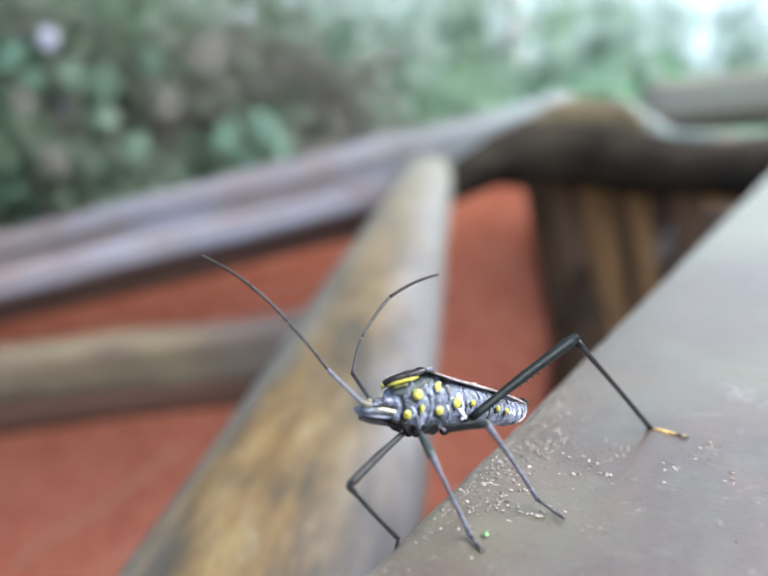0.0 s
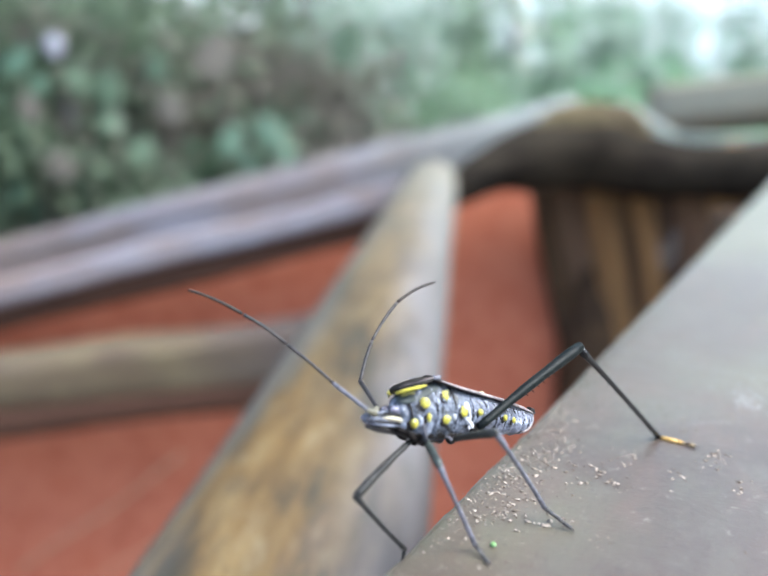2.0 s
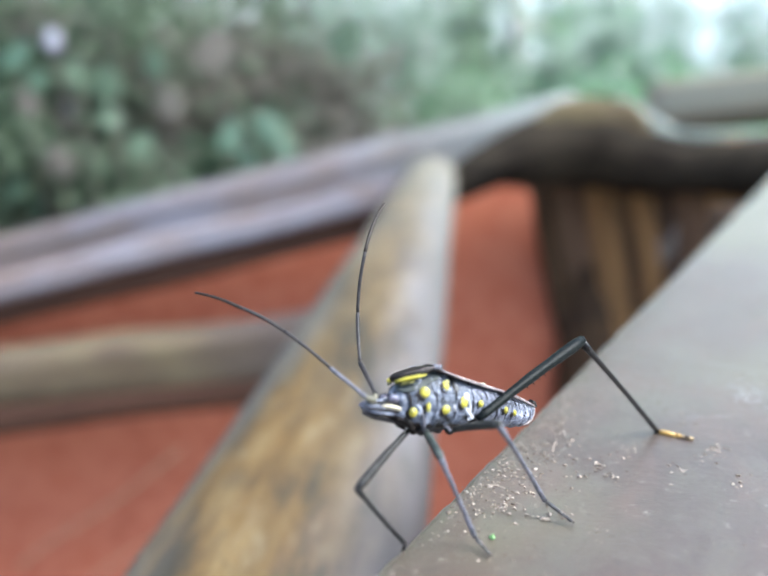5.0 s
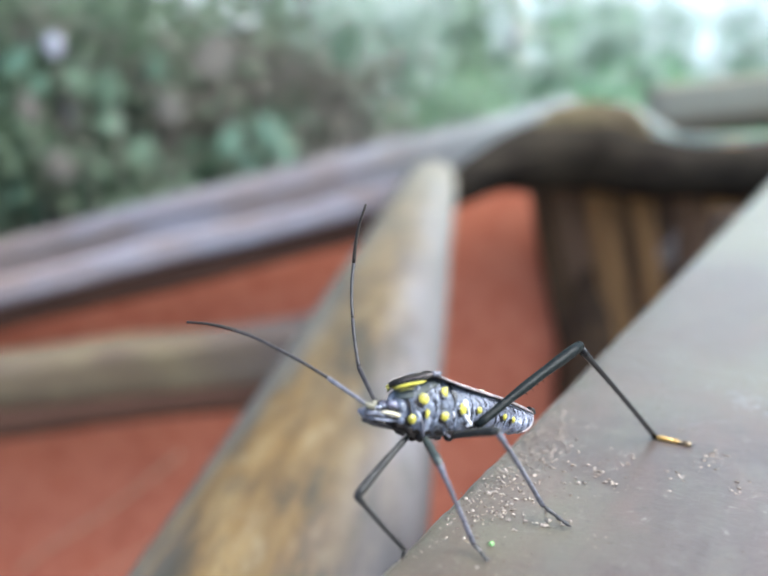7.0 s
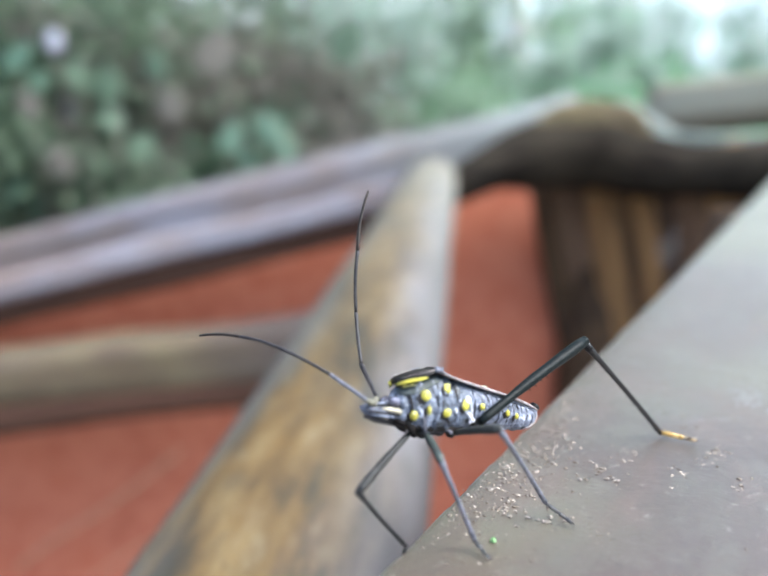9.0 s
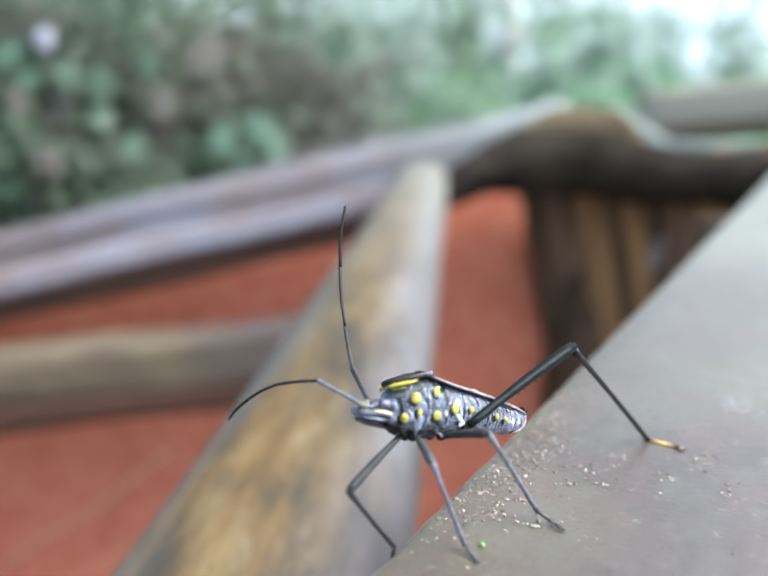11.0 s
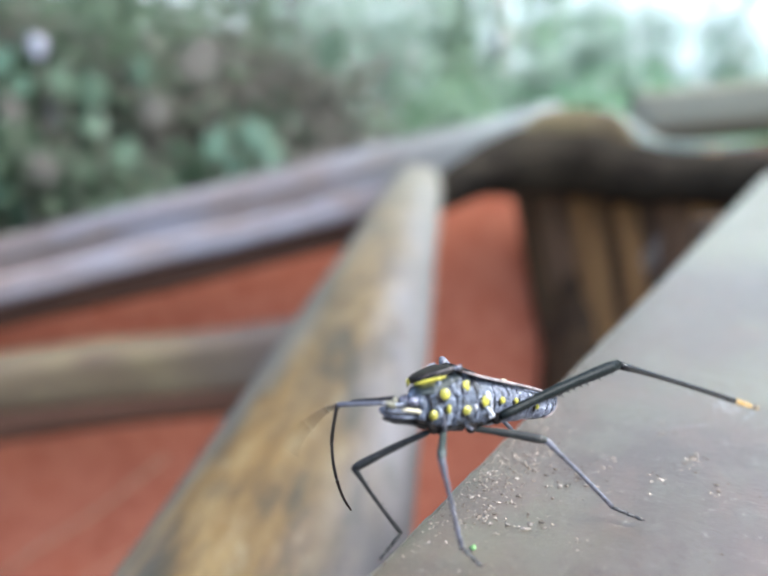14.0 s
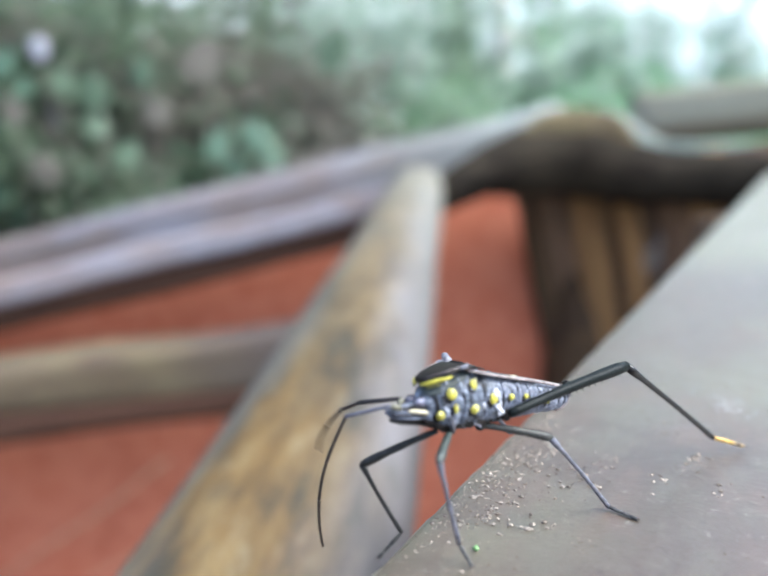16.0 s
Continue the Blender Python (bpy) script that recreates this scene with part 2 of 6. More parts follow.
def leaf_material(name, a, b, gloss=0.4, thin=0.35):
    """Leaves that vary from leaf to leaf and let some light through."""
    m = material(name, gloss)
    geo = m.node_tree.nodes.new("ShaderNodeNewGeometry")
    c = ramp(m, geo.outputs["Random Per Island"], (0.0, a), (1.0, b))
    finish(m, c)
    t = m.node_tree.nodes.new("ShaderNodeBsdfTranslucent")
    link(m, c, t.inputs["Color"])
    s = m.node_tree.nodes.new("ShaderNodeMixShader")
    s.inputs[0].default_value = thin
    link(m, m.node_tree.nodes["Principled BSDF"].outputs[0], s.inputs[1])
    link(m, t.outputs[0], s.inputs[2])
    link(m, s.outputs[0], m.node_tree.nodes["Material Output"].inputs["Surface"])
    return m


M_MIST = material("bright_mist", 1.0)
mist = M_MIST.node_tree.nodes["Principled BSDF"].inputs
mist["Base Color"].default_value = (0.8, 0.82, 0.82, 1)
mist["Emission Color"].default_value = (0.93, 1.0, 1.0, 1)
mist["Emission Strength"].default_value = 0.39
# whitish colour of the blade that stands in for a glint
M_GLINT = speckled("whitish_glint", (0.52, 0.51, 0.60), (0.42, 0.41, 0.48), 30, 0.3, 0.7, 0.6)
M_LEAF_DARK = leaf_material("dark_leaves", (0.122, 0.170, 0.108), (0.175, 0.230, 0.155), 0.8, 0.6)
M_LEAF_TEAL = leaf_material("shaded_broad_leaves", (0.078, 0.125, 0.078), (0.105, 0.158, 0.095), 0.6)
M_LEAF_DUN = leaf_material("drab_broad_leaves", (0.108, 0.100, 0.085), (0.132, 0.120, 0.103), 0.8)
M_LEAF_BLUE = leaf_material("cool_leaves", (0.068, 0.128, 0.085), (0.092, 0.155, 0.108), 0.6)
# the air's haze is put into the MID and PALE leaf colours
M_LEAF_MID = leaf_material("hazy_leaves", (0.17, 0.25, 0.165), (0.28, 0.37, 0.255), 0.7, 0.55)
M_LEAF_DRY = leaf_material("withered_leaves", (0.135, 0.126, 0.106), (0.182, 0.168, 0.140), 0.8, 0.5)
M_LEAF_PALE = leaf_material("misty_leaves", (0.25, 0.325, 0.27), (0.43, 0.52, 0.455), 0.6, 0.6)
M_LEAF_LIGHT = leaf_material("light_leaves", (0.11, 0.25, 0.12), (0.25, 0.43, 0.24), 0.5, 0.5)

# the insect's own surfaces
def cuticle(name, dark, mid, pale, scale, seed):
    """Dark pitted skin with powdery blue-grey patches."""
    m = material(name, 0.42, spec=0.4)
    v = coords(m)
    big = noise_tex(m, v, scale, 4, 0.6)
    pit = node(m, "ShaderNodeTexVoronoi", Scale=scale * 3.2)
    link(m, v, pit.inputs["Vector"])
    fine = noise_tex(m, v, scale * 6, 3, 0.6)
    c = ramp(m, big, (0.36, dark), (0.47, mid), (0.57, mid), (0.70, pale))
    c = mix(m, ramp(m, pit.outputs["Distance"], (0.12, (0.85, 0.85, 0.85)), (0.34, (0, 0, 0))), c, dark)
    c = mix(m, ramp(m, fine, (0.53, (0, 0, 0)), (0.68, (0.6, 0.6, 0.6))), c, pale)
    return finish(m, c, pit.outputs["Distance"], 0.45, 0.00008)


M_PRUINOSE = cuticle("powdery_cuticle", (0.006, 0.007, 0.010), (0.080, 0.092, 0.126), (0.44, 0.48, 0.60), 760, 1)
M_ABDOMEN = cuticle("netted_cuticle", (0.005, 0.006, 0.009), (0.125, 0.136, 0.185), (0.52, 0.55, 0.68), 950, 3)
M_HEAD = cuticle("head_cuticle", (0.010, 0.011, 0.016), (0.082, 0.088, 0.118), (0.36, 0.38, 0.47), 950, 2)
M_FLANK = speckled("smooth_green_grey_plate", (0.058, 0.068, 0.066), (0.032, 0.038, 0.038), 900, 0.3, 0.7, 0.5, 0.3, 0.00006, None, 0.3)
M_WHITE = speckled("chalky_white", (0.60, 0.60, 0.64), (0.36, 0.37, 0.43), 1500, 0.3, 0.6, 0.5, 0.4, 0.00006)
M_RIDGE = speckled("powdery_ridge", (0.42, 0.45, 0.56), (0.17, 0.185, 0.24), 1400, 0.38, 0.6, 0.45, 0.5, 0.00008)
M_OLIVE = speckled("olive_line", (0.20, 0.19, 0.04), (0.07, 0.066, 0.03), 1200, 0.35, 0.6, 0.45)
M_MARGIN = speckled("pinkish_margin", (0.31, 0.265, 0.265), (0.15, 0.12, 0.12), 1400, 0.38, 0.6, 0.45, 0.4, 0.00008)
M_LEG_BROWN = speckled("brown_leg", (0.030, 0.034, 0.029), (0.012, 0.012, 0.011), 1500, 0.35, 0.6, 0.38, 0.5, 0.00008, (0.055, 0.052, 0.050), 0.28)
M_BLACK = speckled("black_cuticle", (0.008, 0.0075, 0.0075), (0.02, 0.016, 0.015), 1200, 0.4, 0.65, 0.45, 0.4, 0.00008, None, 0.14)
M_LEG = speckled("dark_leg", (0.0035, 0.005, 0.005), (0.0015, 0.002, 0.002), 1500, 0.35, 0.6, 0.36, 0.8, 0.00014, (0.011, 0.0145, 0.015), 0.1)
M_SHIN = speckled("black_shin", (0.012, 0.011, 0.013), (0.004, 0.004, 0.004), 1500, 0.35, 0.6, 0.26, 0.4, 0.00006, None, 0.28)
M_LEG_DUSK = speckled("dusky_leg", (0.028, 0.028, 0.028), (0.010, 0.010, 0.010), 1500, 0.35, 0.6, 0.38, 0.5, 0.00008, None, 0.2)
M_LEG_GREY = speckled("grey_leg", (0.165, 0.165, 0.205), (0.075, 0.075, 0.092), 1500, 0.35, 0.65, 0.45, 0.4, 0.00008)
M_LEG_GREEN = speckled("greenish_leg", (0.055, 0.066, 0.06), (0.024, 0.029, 0.028), 1500, 0.35, 0.6, 0.4, 0.5, 0.00008)
M_FOOT_GREY = speckled("grey_foot", (0.092, 0.088, 0.088), (0.045, 0.043, 0.043), 1500, 0.35, 0.65, 0.5, 0.4, 0.00006, None, 0.25)
M_LEG_GREY2 = speckled("antenna_grey", (0.040, 0.035, 0.036), (0.016, 0.014, 0.015), 1500, 0.35, 0.65, 0.5, 0.4, 0.00008, None, 0.35)
M_TIP = speckled("antenna_tip_brown", (0.040, 0.031, 0.026), (0.018, 0.014, 0.012), 1500, 0.35, 0.65, 0.5, 0.4, 0.00008, None, 0.25)
M_ORANGE = speckled("orange_tarsus", (0.56, 0.36, 0.10), (0.40, 0.23, 0.05), 1500, 0.3, 0.7, 0.4)
M_YELLOW = speckled("yellow_spot", (0.46, 0.42, 0.05), (0.34, 0.29, 0.035), 900, 0.3, 0.6, 0.42)
M_PRIMROSE = speckled("pale_yellow_highlight", (0.66, 0.62, 0.32), (0.55, 0.50, 0.16), 1300, 0.3, 0.6, 0.42)
M_CREAM = speckled("cream_mark", (0.50, 0.46, 0.33), (0.36, 0.32, 0.23), 1300, 0.3, 0.7, 0.5)
M_BASE = speckled("horn_base", (0.20, 0.19, 0.13), (0.09, 0.085, 0.07), 1300, 0.3, 0.7, 0.5)
M_WING = speckled("brown_wing", (0.07, 0.05, 0.042), (0.025, 0.018, 0.016), 1300, 0.35, 0.65, 0.42, 0.5, 0.00008)
M_FOOT = speckled("pale_foot", (0.36, 0.27, 0.14), (0.09, 0.06, 0.035), 1300, 0.4, 0.6, 0.4)
M_EYE = speckled("compound_eye", (0.20, 0.205, 0.28), (0.06, 0.055, 0.08), 2500, 0.4, 0.6, 0.25)
M_CRUMB = speckled("grit", (0.30, 0.258, 0.220), (0.195, 0.162, 0.136), 700, 0.35, 0.65, 0.85, 0.6, 0.0003)
M_MOSS = speckled("moss_crumb", (0.165, 0.138, 0.112), (0.11, 0.088, 0.070), 900, 0.35, 0.65, 0.9, 0.6, 0.0003)
M_GREEN = speckled("fresh_green", (0.20, 0.36, 0.13), (0.13, 0.26, 0.09), 900, 0.3, 0.6, 0.5)
M_FLAKE = speckled("pale_flake", (0.44, 0.45, 0.45), (0.28, 0.28, 0.27), 900, 0.3, 0.7, 0.6)


# ---- building helpers ----
def mesh_of(name, bm, mat, smooth=True):
    me = bpy.data.meshes.new(name)
    bmesh.ops.recalc_face_normals(bm, faces=bm.faces)
    bm.to_mesh(me)
    bm.free()
    for p in me.polygons:
        p.use_smooth = smooth
    me.materials.append(mat)
    return me


def part(name, bm, mat, parent, label="", smooth=True):
    ob = new(name, mesh_of(name, bm, mat, smooth))
    ob.parent = parent
    if label:
        ob["label"] = label
    return ob


def thing(name, label, category, group="", kind="", at=None):
    ob = new(name)
    ob.empty_display_size = 0.01
    if at is not None:
        ob.matrix_basis = at
    return tagged(ob, label, category, group, kind)


def ring_loft(bm, rings, cap=True):
    """Skin between closed rings of points."""
    rows = [[bm.verts.new(p) for p in r] for r in rings]
    n = len(rows[0])
    for a, b in zip(rows, rows[1:]):
        for i in range(n):
            bm.faces.new((a[i], a[(i + 1) % n], b[(i + 1) % n], b[i]))
    if cap:
        bm.faces.new(rows[0][::-1])
        bm.faces.new(rows[-1])
    return bm


def tube(points, radii, sides=10, bm=None, flat=1.0):
    """A tapering round bar through points."""
    bm = bm or bmesh.new()
    pts = [Vector(p) for p in points]
    rings = []
    up = Vector((0, 0, 1))
    for i, p in enumerate(pts):
        d = (pts[min(i + 1, len(pts) - 1)] - pts[max(i - 1, 0)]).normalized()
        if abs(d.dot(up)) > 0.9:
            up = Vector((0, 1, 0))
        u = up.cross(d).normalized()
        v = d.cross(u)
        rings.append([p + radii[i] * (math.cos(a) * u + flat * math.sin(a) * v) for a in (2 * math.pi * k / sides for k in range(sides))])
    return ring_loft(bm, rings)


def ball(center, radius, stretch=(1, 1, 1), bm=None, seg=14, rings=9, turn=None):
    bm = bm or bmesh.new()
    m = Matrix.Translation(center) @ (turn or Matrix()) @ Matrix.Diagonal((*[radius * s for s in stretch], 1))
    bmesh.ops.create_uvsphere(bm, u_segments=seg, v_segments=rings, radius=1, matrix=m)
    return bm


def rough_log(length, radius, seed, sides=28, steps=40, wob=0.06, square=0.0, taper=0.0):
    """A hewn log along x, with an uneven skin; square 0 is round, 1 nearly square."""
    bm = bmesh.new()
    rings = []
    for i in range(steps + 1):
        x = length * i / steps
        end = min(i, steps - i)
        shrink = 0.93 if end == 0 else 1.0
        r0 = radius * (1 + taper * i / steps) * shrink
        ring = []
        for k in range(sides):
            a = 2 * math.pi * k / sides
            c, s = math.cos(a), math.sin(a)
            q = (abs(c) ** (2 + 6 * square) + abs(s) ** (2 + 6 * square)) ** (-1 / (2 + 6 * square))
            r = r0 * q * (1 + wob * noise.noise(Vector((x * 6 + seed, c * 1.6, s * 1.6))) + 0.35 * wob * noise.noise(Vector((x * 9, c * 7 + seed, s * 7))))
            ring.append((x, r * c, r * s))
        rings.append(ring)
    return ring_loft(bm, rings)


def bent_log(points, radii, seed):
    """A log through points, smoothed, with an uneven skin."""
    pts, rad = [], []
    p = [Vector(q) for q in points]
    for i in range(len(p) - 1):
        a, b, c, d = p[max(i - 1, 0)], p[i], p[i + 1], p[min(i + 2, len(p) - 1)]
        for k in range(8):
            t = k / 8
            pts.append(0.5 * (2 * b + (c - a) * t + (2 * a - 5 * b + 4 * c - d) * t * t + (3 * b - a - 3 * c + d) * t ** 3))
            rad.append(radii[i] + (radii[i + 1] - radii[i]) * t)
    bm = tube(pts + [p[-1]], rad + [radii[-1]], 24)
    for v in bm.verts:
        v.co += Vector((0, 0, 1)) * 0.006 * noise.noise(v.co * 14 + Vector((seed, 0, 0)))
    return bm


def along(a, b, roll=0.0):
    """A pose at a whose x axis runs to b and whose z stays up."""
    a, b = Vector(a), Vector(b)
    x = (b - a).normalized()
    y = Vector((0, 0, 1)).cross(x).normalized()
    z = x.cross(y)
    m = Matrix((x, y, z)).transposed().to_4x4()
    m.translation = a
    return m @ pose(0, 0, 0, roll)


def bar_profile(length, outline, steps=36, wob=0.004, seed=0.0):
    """A beam along x with a closed outline of (y, z), slightly uneven."""
    bm = bmesh.new()
    rings = []
    for i in range(steps + 1):
        x = length * i / steps
        rings.append([(x, y + wob * noise.noise(Vector((x * 5 + seed, y * 20, z * 20))), z + wob * noise.noise(Vector((x * 5, y * 20 + seed, z * 20 + 9)))) for y, z in outline])
    return ring_loft(bm, rings)


def rounded(w, h, r, n=5):
    """Outline of a rounded rectangle centred on the origin."""
    out = []
    for cx, cy, a0 in ((w / 2 - r, h / 2 - r, 0), (-w / 2 + r, h / 2 - r, 90), (-w / 2 + r, -h / 2 + r, 180), (w / 2 - r, -h / 2 + r, 270)):
        for k in range(n + 1):
            a = radians(a0 + 90 * k / n)
            out.append((cx + r * math.cos(a), cy + r * math.sin(a)))
    return out


# the left edge of the rail on which the insect stands: a point and its way
RAIL_EDGE = Vector((-0.0011, 0.0567))
RAIL_WAY = Vector((0.5385, 0.8426)).normalized()


SPECK = Vector((0.01064, 0.06112))
FLAKE = Vector((0.0569, 0.098))


# ---- ground and walls ----
def build_ground():
    bm = bmesh.new()
    n = 70
    vs = []
    for j in range(n + 1):
        for i in range(n + 1):
            u, v = (i / n * 2 - 1), (j / n * 2 - 1)
            x, y = 600 * u * abs(u) ** 2.2, 600 * v * abs(v) ** 2.2
            far = max(0.0, y - 2.2)
            left = max(0.0, 1.6 - x) / (1 + 0.02 * abs(x))
            z = -1.25 + 0.10 * min(far, 14) * min(left, 9) / 4 + 0.12 * noise.noise(Vector((x * 0.7, y * 0.7, 0)))
            vs.append(bm.verts.new((x, y, z if abs(x) < 60 and abs(y) < 60 else -1.25)))
    w = n + 1
    for j in range(n):
        for i in range(n):
            bm.faces.new((vs[j * w + i], vs[j * w + i + 1], vs[(j + 1) * w + i + 1], vs[(j + 1) * w + i]))
    tagged(new("ground", mesh_of("ground", bm, M_SOIL)), "dark forest soil with leaf litter", "ground", kind="structure")
    bm = bmesh.new()
    bmesh.ops.create_cube(bm, size=1, matrix=Matrix.Translation((0.1, 0.0, -1.08)) @ Matrix.Diagonal((5.0, 3.6, 0.28, 1)))
    bmesh.ops.bevel(bm, geom=bm.edges[:], offset=0.01, segments=2, affect="EDGES")
    tagged(new("terrace_floor", mesh_of("terrace_floor", bm, M_FLOOR, False)), "worn concrete terrace slab below the railing", "floor", kind="structure")


def build_backdrop():
    """The white misty sky beyond the clearing, far behind the woods."""
    bm = bmesh.new()
    ring = [(70 * math.sin(a), 70 * math.cos(a)) for a in (radians(-50 + 5 * k) for k in range(23))]
    low = [bm.verts.new((x, y, -3)) for x, y in ring]
    high = [bm.verts.new((x, y, 34)) for x, y in ring]
    for k in range(len(ring) - 1):
        bm.faces.new((low[k], low[k + 1], high[k + 1], high[k]))
    tagged(new("backdrop", mesh_of("backdrop", bm, M_MIST)), "white misty sky beyond the forest clearing", "sky", kind="structure")


def build_red_wall():
    a, b = Vector((-1.764, 0.902, -0.764)), Vector((0.38, 1.19, -0.46))
    length = (b - a).length
    bm = bar_profile(length, [(y, z) for y, z in rounded(0.10, 0.86, 0.012)], 60, 0.003)
    ob = new("wall_parapet", mesh_of("wall_parapet", bm, M_RED))
    ob.matrix_basis = along(a, b)
    tagged(ob, "low parapet wall of rust-red plaster behind the rails", "wall", kind="structure")
    # a few pale scratches in the plaster
    for x0, z0, x1, z1, r in ((1.12, -0.10, 1.44, 0.06, 0.0016), (1.22, -0.16, 1.48, -0.03, 0.0012), (1.54, 0.02, 1.56, 0.22, 0.0013)):
        s = part("scratch", tube([(x0 + (x1 - x0) * k / 8, -0.0505 + 0.0005 * (k % 2), z0 + (z1 - z0) * k / 8 + 0.004 * math.sin(k)) for k in range(9)], [r] * 9, 6), M_CREAM, ob)


def build_railing():
    # the rail that carries the insect: a broad plank with softened edges
    d = RAIL_WAY.to_3d()
    left = RAIL_EDGE.to_3d()
    width, thick, back, front = 0.145, 0.042, 1.25, 0.80
    base = left - d * back + Vector((d.y, -d.x, 0)) * (width / 2) + Vector((0, 0, -thick / 2))
    steps = 1500
    bm = bmesh.new()
    out = []
    for y, z in rounded(width, thick, 0.0012, 4):
        out.append((y, z))
    # extra points across the top so that the surface can undulate
    top = [(width / 2 - 0.0012 - (width - 0.0024) * k / 30, thick / 2) for k in range(1, 30)]
    out = out[:5] + top + out[5:]
    rings = []
    for i in range(steps + 1):
        x = (back + front) * i / steps
        ring = []
        for y, z in out:
            e = 0.0
            if z > thick / 2 - 0.003:
                e = 0.00022 * noise.noise(Vector((x * 45, y * 90, 3))) + 0.00009 * noise.noise(Vector((x * 300, y * 300, 5)))
            rim = 0.00012 * noise.noise(Vector((x * 130, 7, z * 60))) + 0.00016 * noise.noise(Vector((x * 420, 2, z * 160))) + 0.0001 * noise.noise(Vector((x * 1100, 4, z * 300))) if y > width / 2 - 0.003 else 0.0
            ring.append((x, y + rim, z + e))
        rings.append(ring)
    ring_loft(bm, rings)
    plank = new("rail_plank", mesh_of("rail_plank", bm, M_PLANK))
    plank.matrix_basis = along(base, base + d)
    tagged(plank, "broad brown varnished wooden rail, dusty and worn at its edge", "railing", "railing timbers")
    return plank


def build_timbers():
    # the upper beam: weathered top, paler lower lip, and a dark strip for the shadow below
    a, b = Vector((-1.792, 0.7964, -0.3998)), Vector((0.275, 1.004, 0.0284))
    beam = thing("upper_beam", "weathered grey-brown top beam with a worn lower lip", "railing", "railing timbers", at=along(a, b))
    length = (b - a).length
    part("top_timber", bar_profile(length, [(y, z + 0.010) for y, z in rounded(0.085, 0.088, 0.020, 6)], 44, 0.006, 3), M_BEAM, beam).matrix_basis = pose(0, 0, -0.066, 0, -1.85, 0)
    for name, y0, z0, w, h, mat, lab in (("lower_lip", -0.007, -0.025, 0.080, 0.040, M_BEAM_LOW, "paler worn lower edge"), ("under_board", -0.002, -0.063, 0.066, 0.039, M_UNDER, "dark reddish strip standing in for the shadow below the lip")):
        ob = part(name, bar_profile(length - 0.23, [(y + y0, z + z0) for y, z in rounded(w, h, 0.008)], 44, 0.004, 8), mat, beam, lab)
        ob.matrix_basis = pose(0, 0, -0.0423, 0, -1.43, 0)
    # the middle rail
    a, b = Vector((-1.78, 0.779, -0.432)), Vector((-0.02, 0.905, -0.262))
    rail = thing("middle_rail", "brown weathered middle rail with a dark underside", "railing", "railing timbers", at=along(a, b))
    length = (b - a).length
    part("timber", bar_profile(length, [(y, z + 0.012) for y, z in rounded(0.07, 0.082, 0.026, 7)], 40, 0.008, 12), M_MID, rail)
    # added strip: the underside's shade as a darker piece
    part("bark_strip", bar_profile(length, [(y - 0.002, z - 0.041) for y, z in rounded(0.074, 0.044, 0.014)], 40, 0.006, 17), M_UNDER, rail, "dark strip standing in for the shade along the underside")
    # the slanting log that comes from the corner towards the viewer
    a, b = Vector((0.0637, 0.955, -0.0358)), Vector((-0.0545, -0.11, -0.0862))
    ob = new("slanting_log", mesh_of("slanting_log", rough_log((b - a).length, 0.034, 11.0, wob=0.04, square=0.1), M_LOG))
    ob.matrix_basis = along(a, b)
    tagged(ob, "round yellowish log rail with a bleached grey side", "railing", "railing timbers")
    # the bent log that forms the corner and runs on as a rail
    points = ((0.066, 0.888, -0.053), (0.093, 0.907, -0.041), (0.146, 0.934, -0.016), (0.213, 0.964, 0.002), (0.289, 0.986, 0.009), (0.345, 0.982, -0.010), (0.426, 0.953, -0.022), (0.514, 0.902, -0.019), (0.604, 0.851, -0.015), (0.76, 0.76, -0.012))
    knee_log = thing("corner_log", "bent dark brown log with an olive-brown hump at the railing's corner", "railing", "railing timbers")
    # the timber's near-black holds the corner's shade; the cap is its lighter top
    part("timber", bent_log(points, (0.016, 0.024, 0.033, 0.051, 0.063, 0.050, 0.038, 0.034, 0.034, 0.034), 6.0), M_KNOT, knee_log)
    part("bark_cap", bent_log(((0.190, 0.945, 0.024), (0.238, 0.960, 0.041), (0.287, 0.968, 0.044), (0.333, 0.974, 0.040), (0.374, 0.962, 0.008)), (0.010, 0.029, 0.034, 0.030, 0.010), 2.0), M_GOLD, knee_log, "olive brown lighter top of the hump")
    post = thing("corner_post", "dark round corner post below the bent log", "post", at=pose(0.36, 1.13, -0.95))
    bm = bmesh.new()
    rings = []
    for z, r in ((0, 0.062), (0.3, 0.06), (0.6, 0.06), (0.8, 0.058), (0.9, 0.05)):
        rings.append([(r * math.cos(t) * (1 + 0.05 * noise.noise(Vector((math.cos(t), math.sin(t), z * 3)))), r * math.sin(t), z) for t in (2 * math.pi * k / 26 for k in range(26))])
    part("shaft", ring_loft(bm, rings), M_BOARD, post)
    # boarded panel of upright dark planks, leaning outwards a little
    panel = thing("boarded_panel", "dark brown upright boards below the corner log", "panel", at=along((0.229, 1.092, -0.06), (0.60, 0.93, -0.045)) @ pose(0, 0, 0, 12, -9, 0))
    x = 0.0
    rnd = random.Random(4)
    dark, drab, gold = (0.105, 0.070, 0.050), (0.22, 0.140, 0.090), (0.36, 0.210, 0.090)
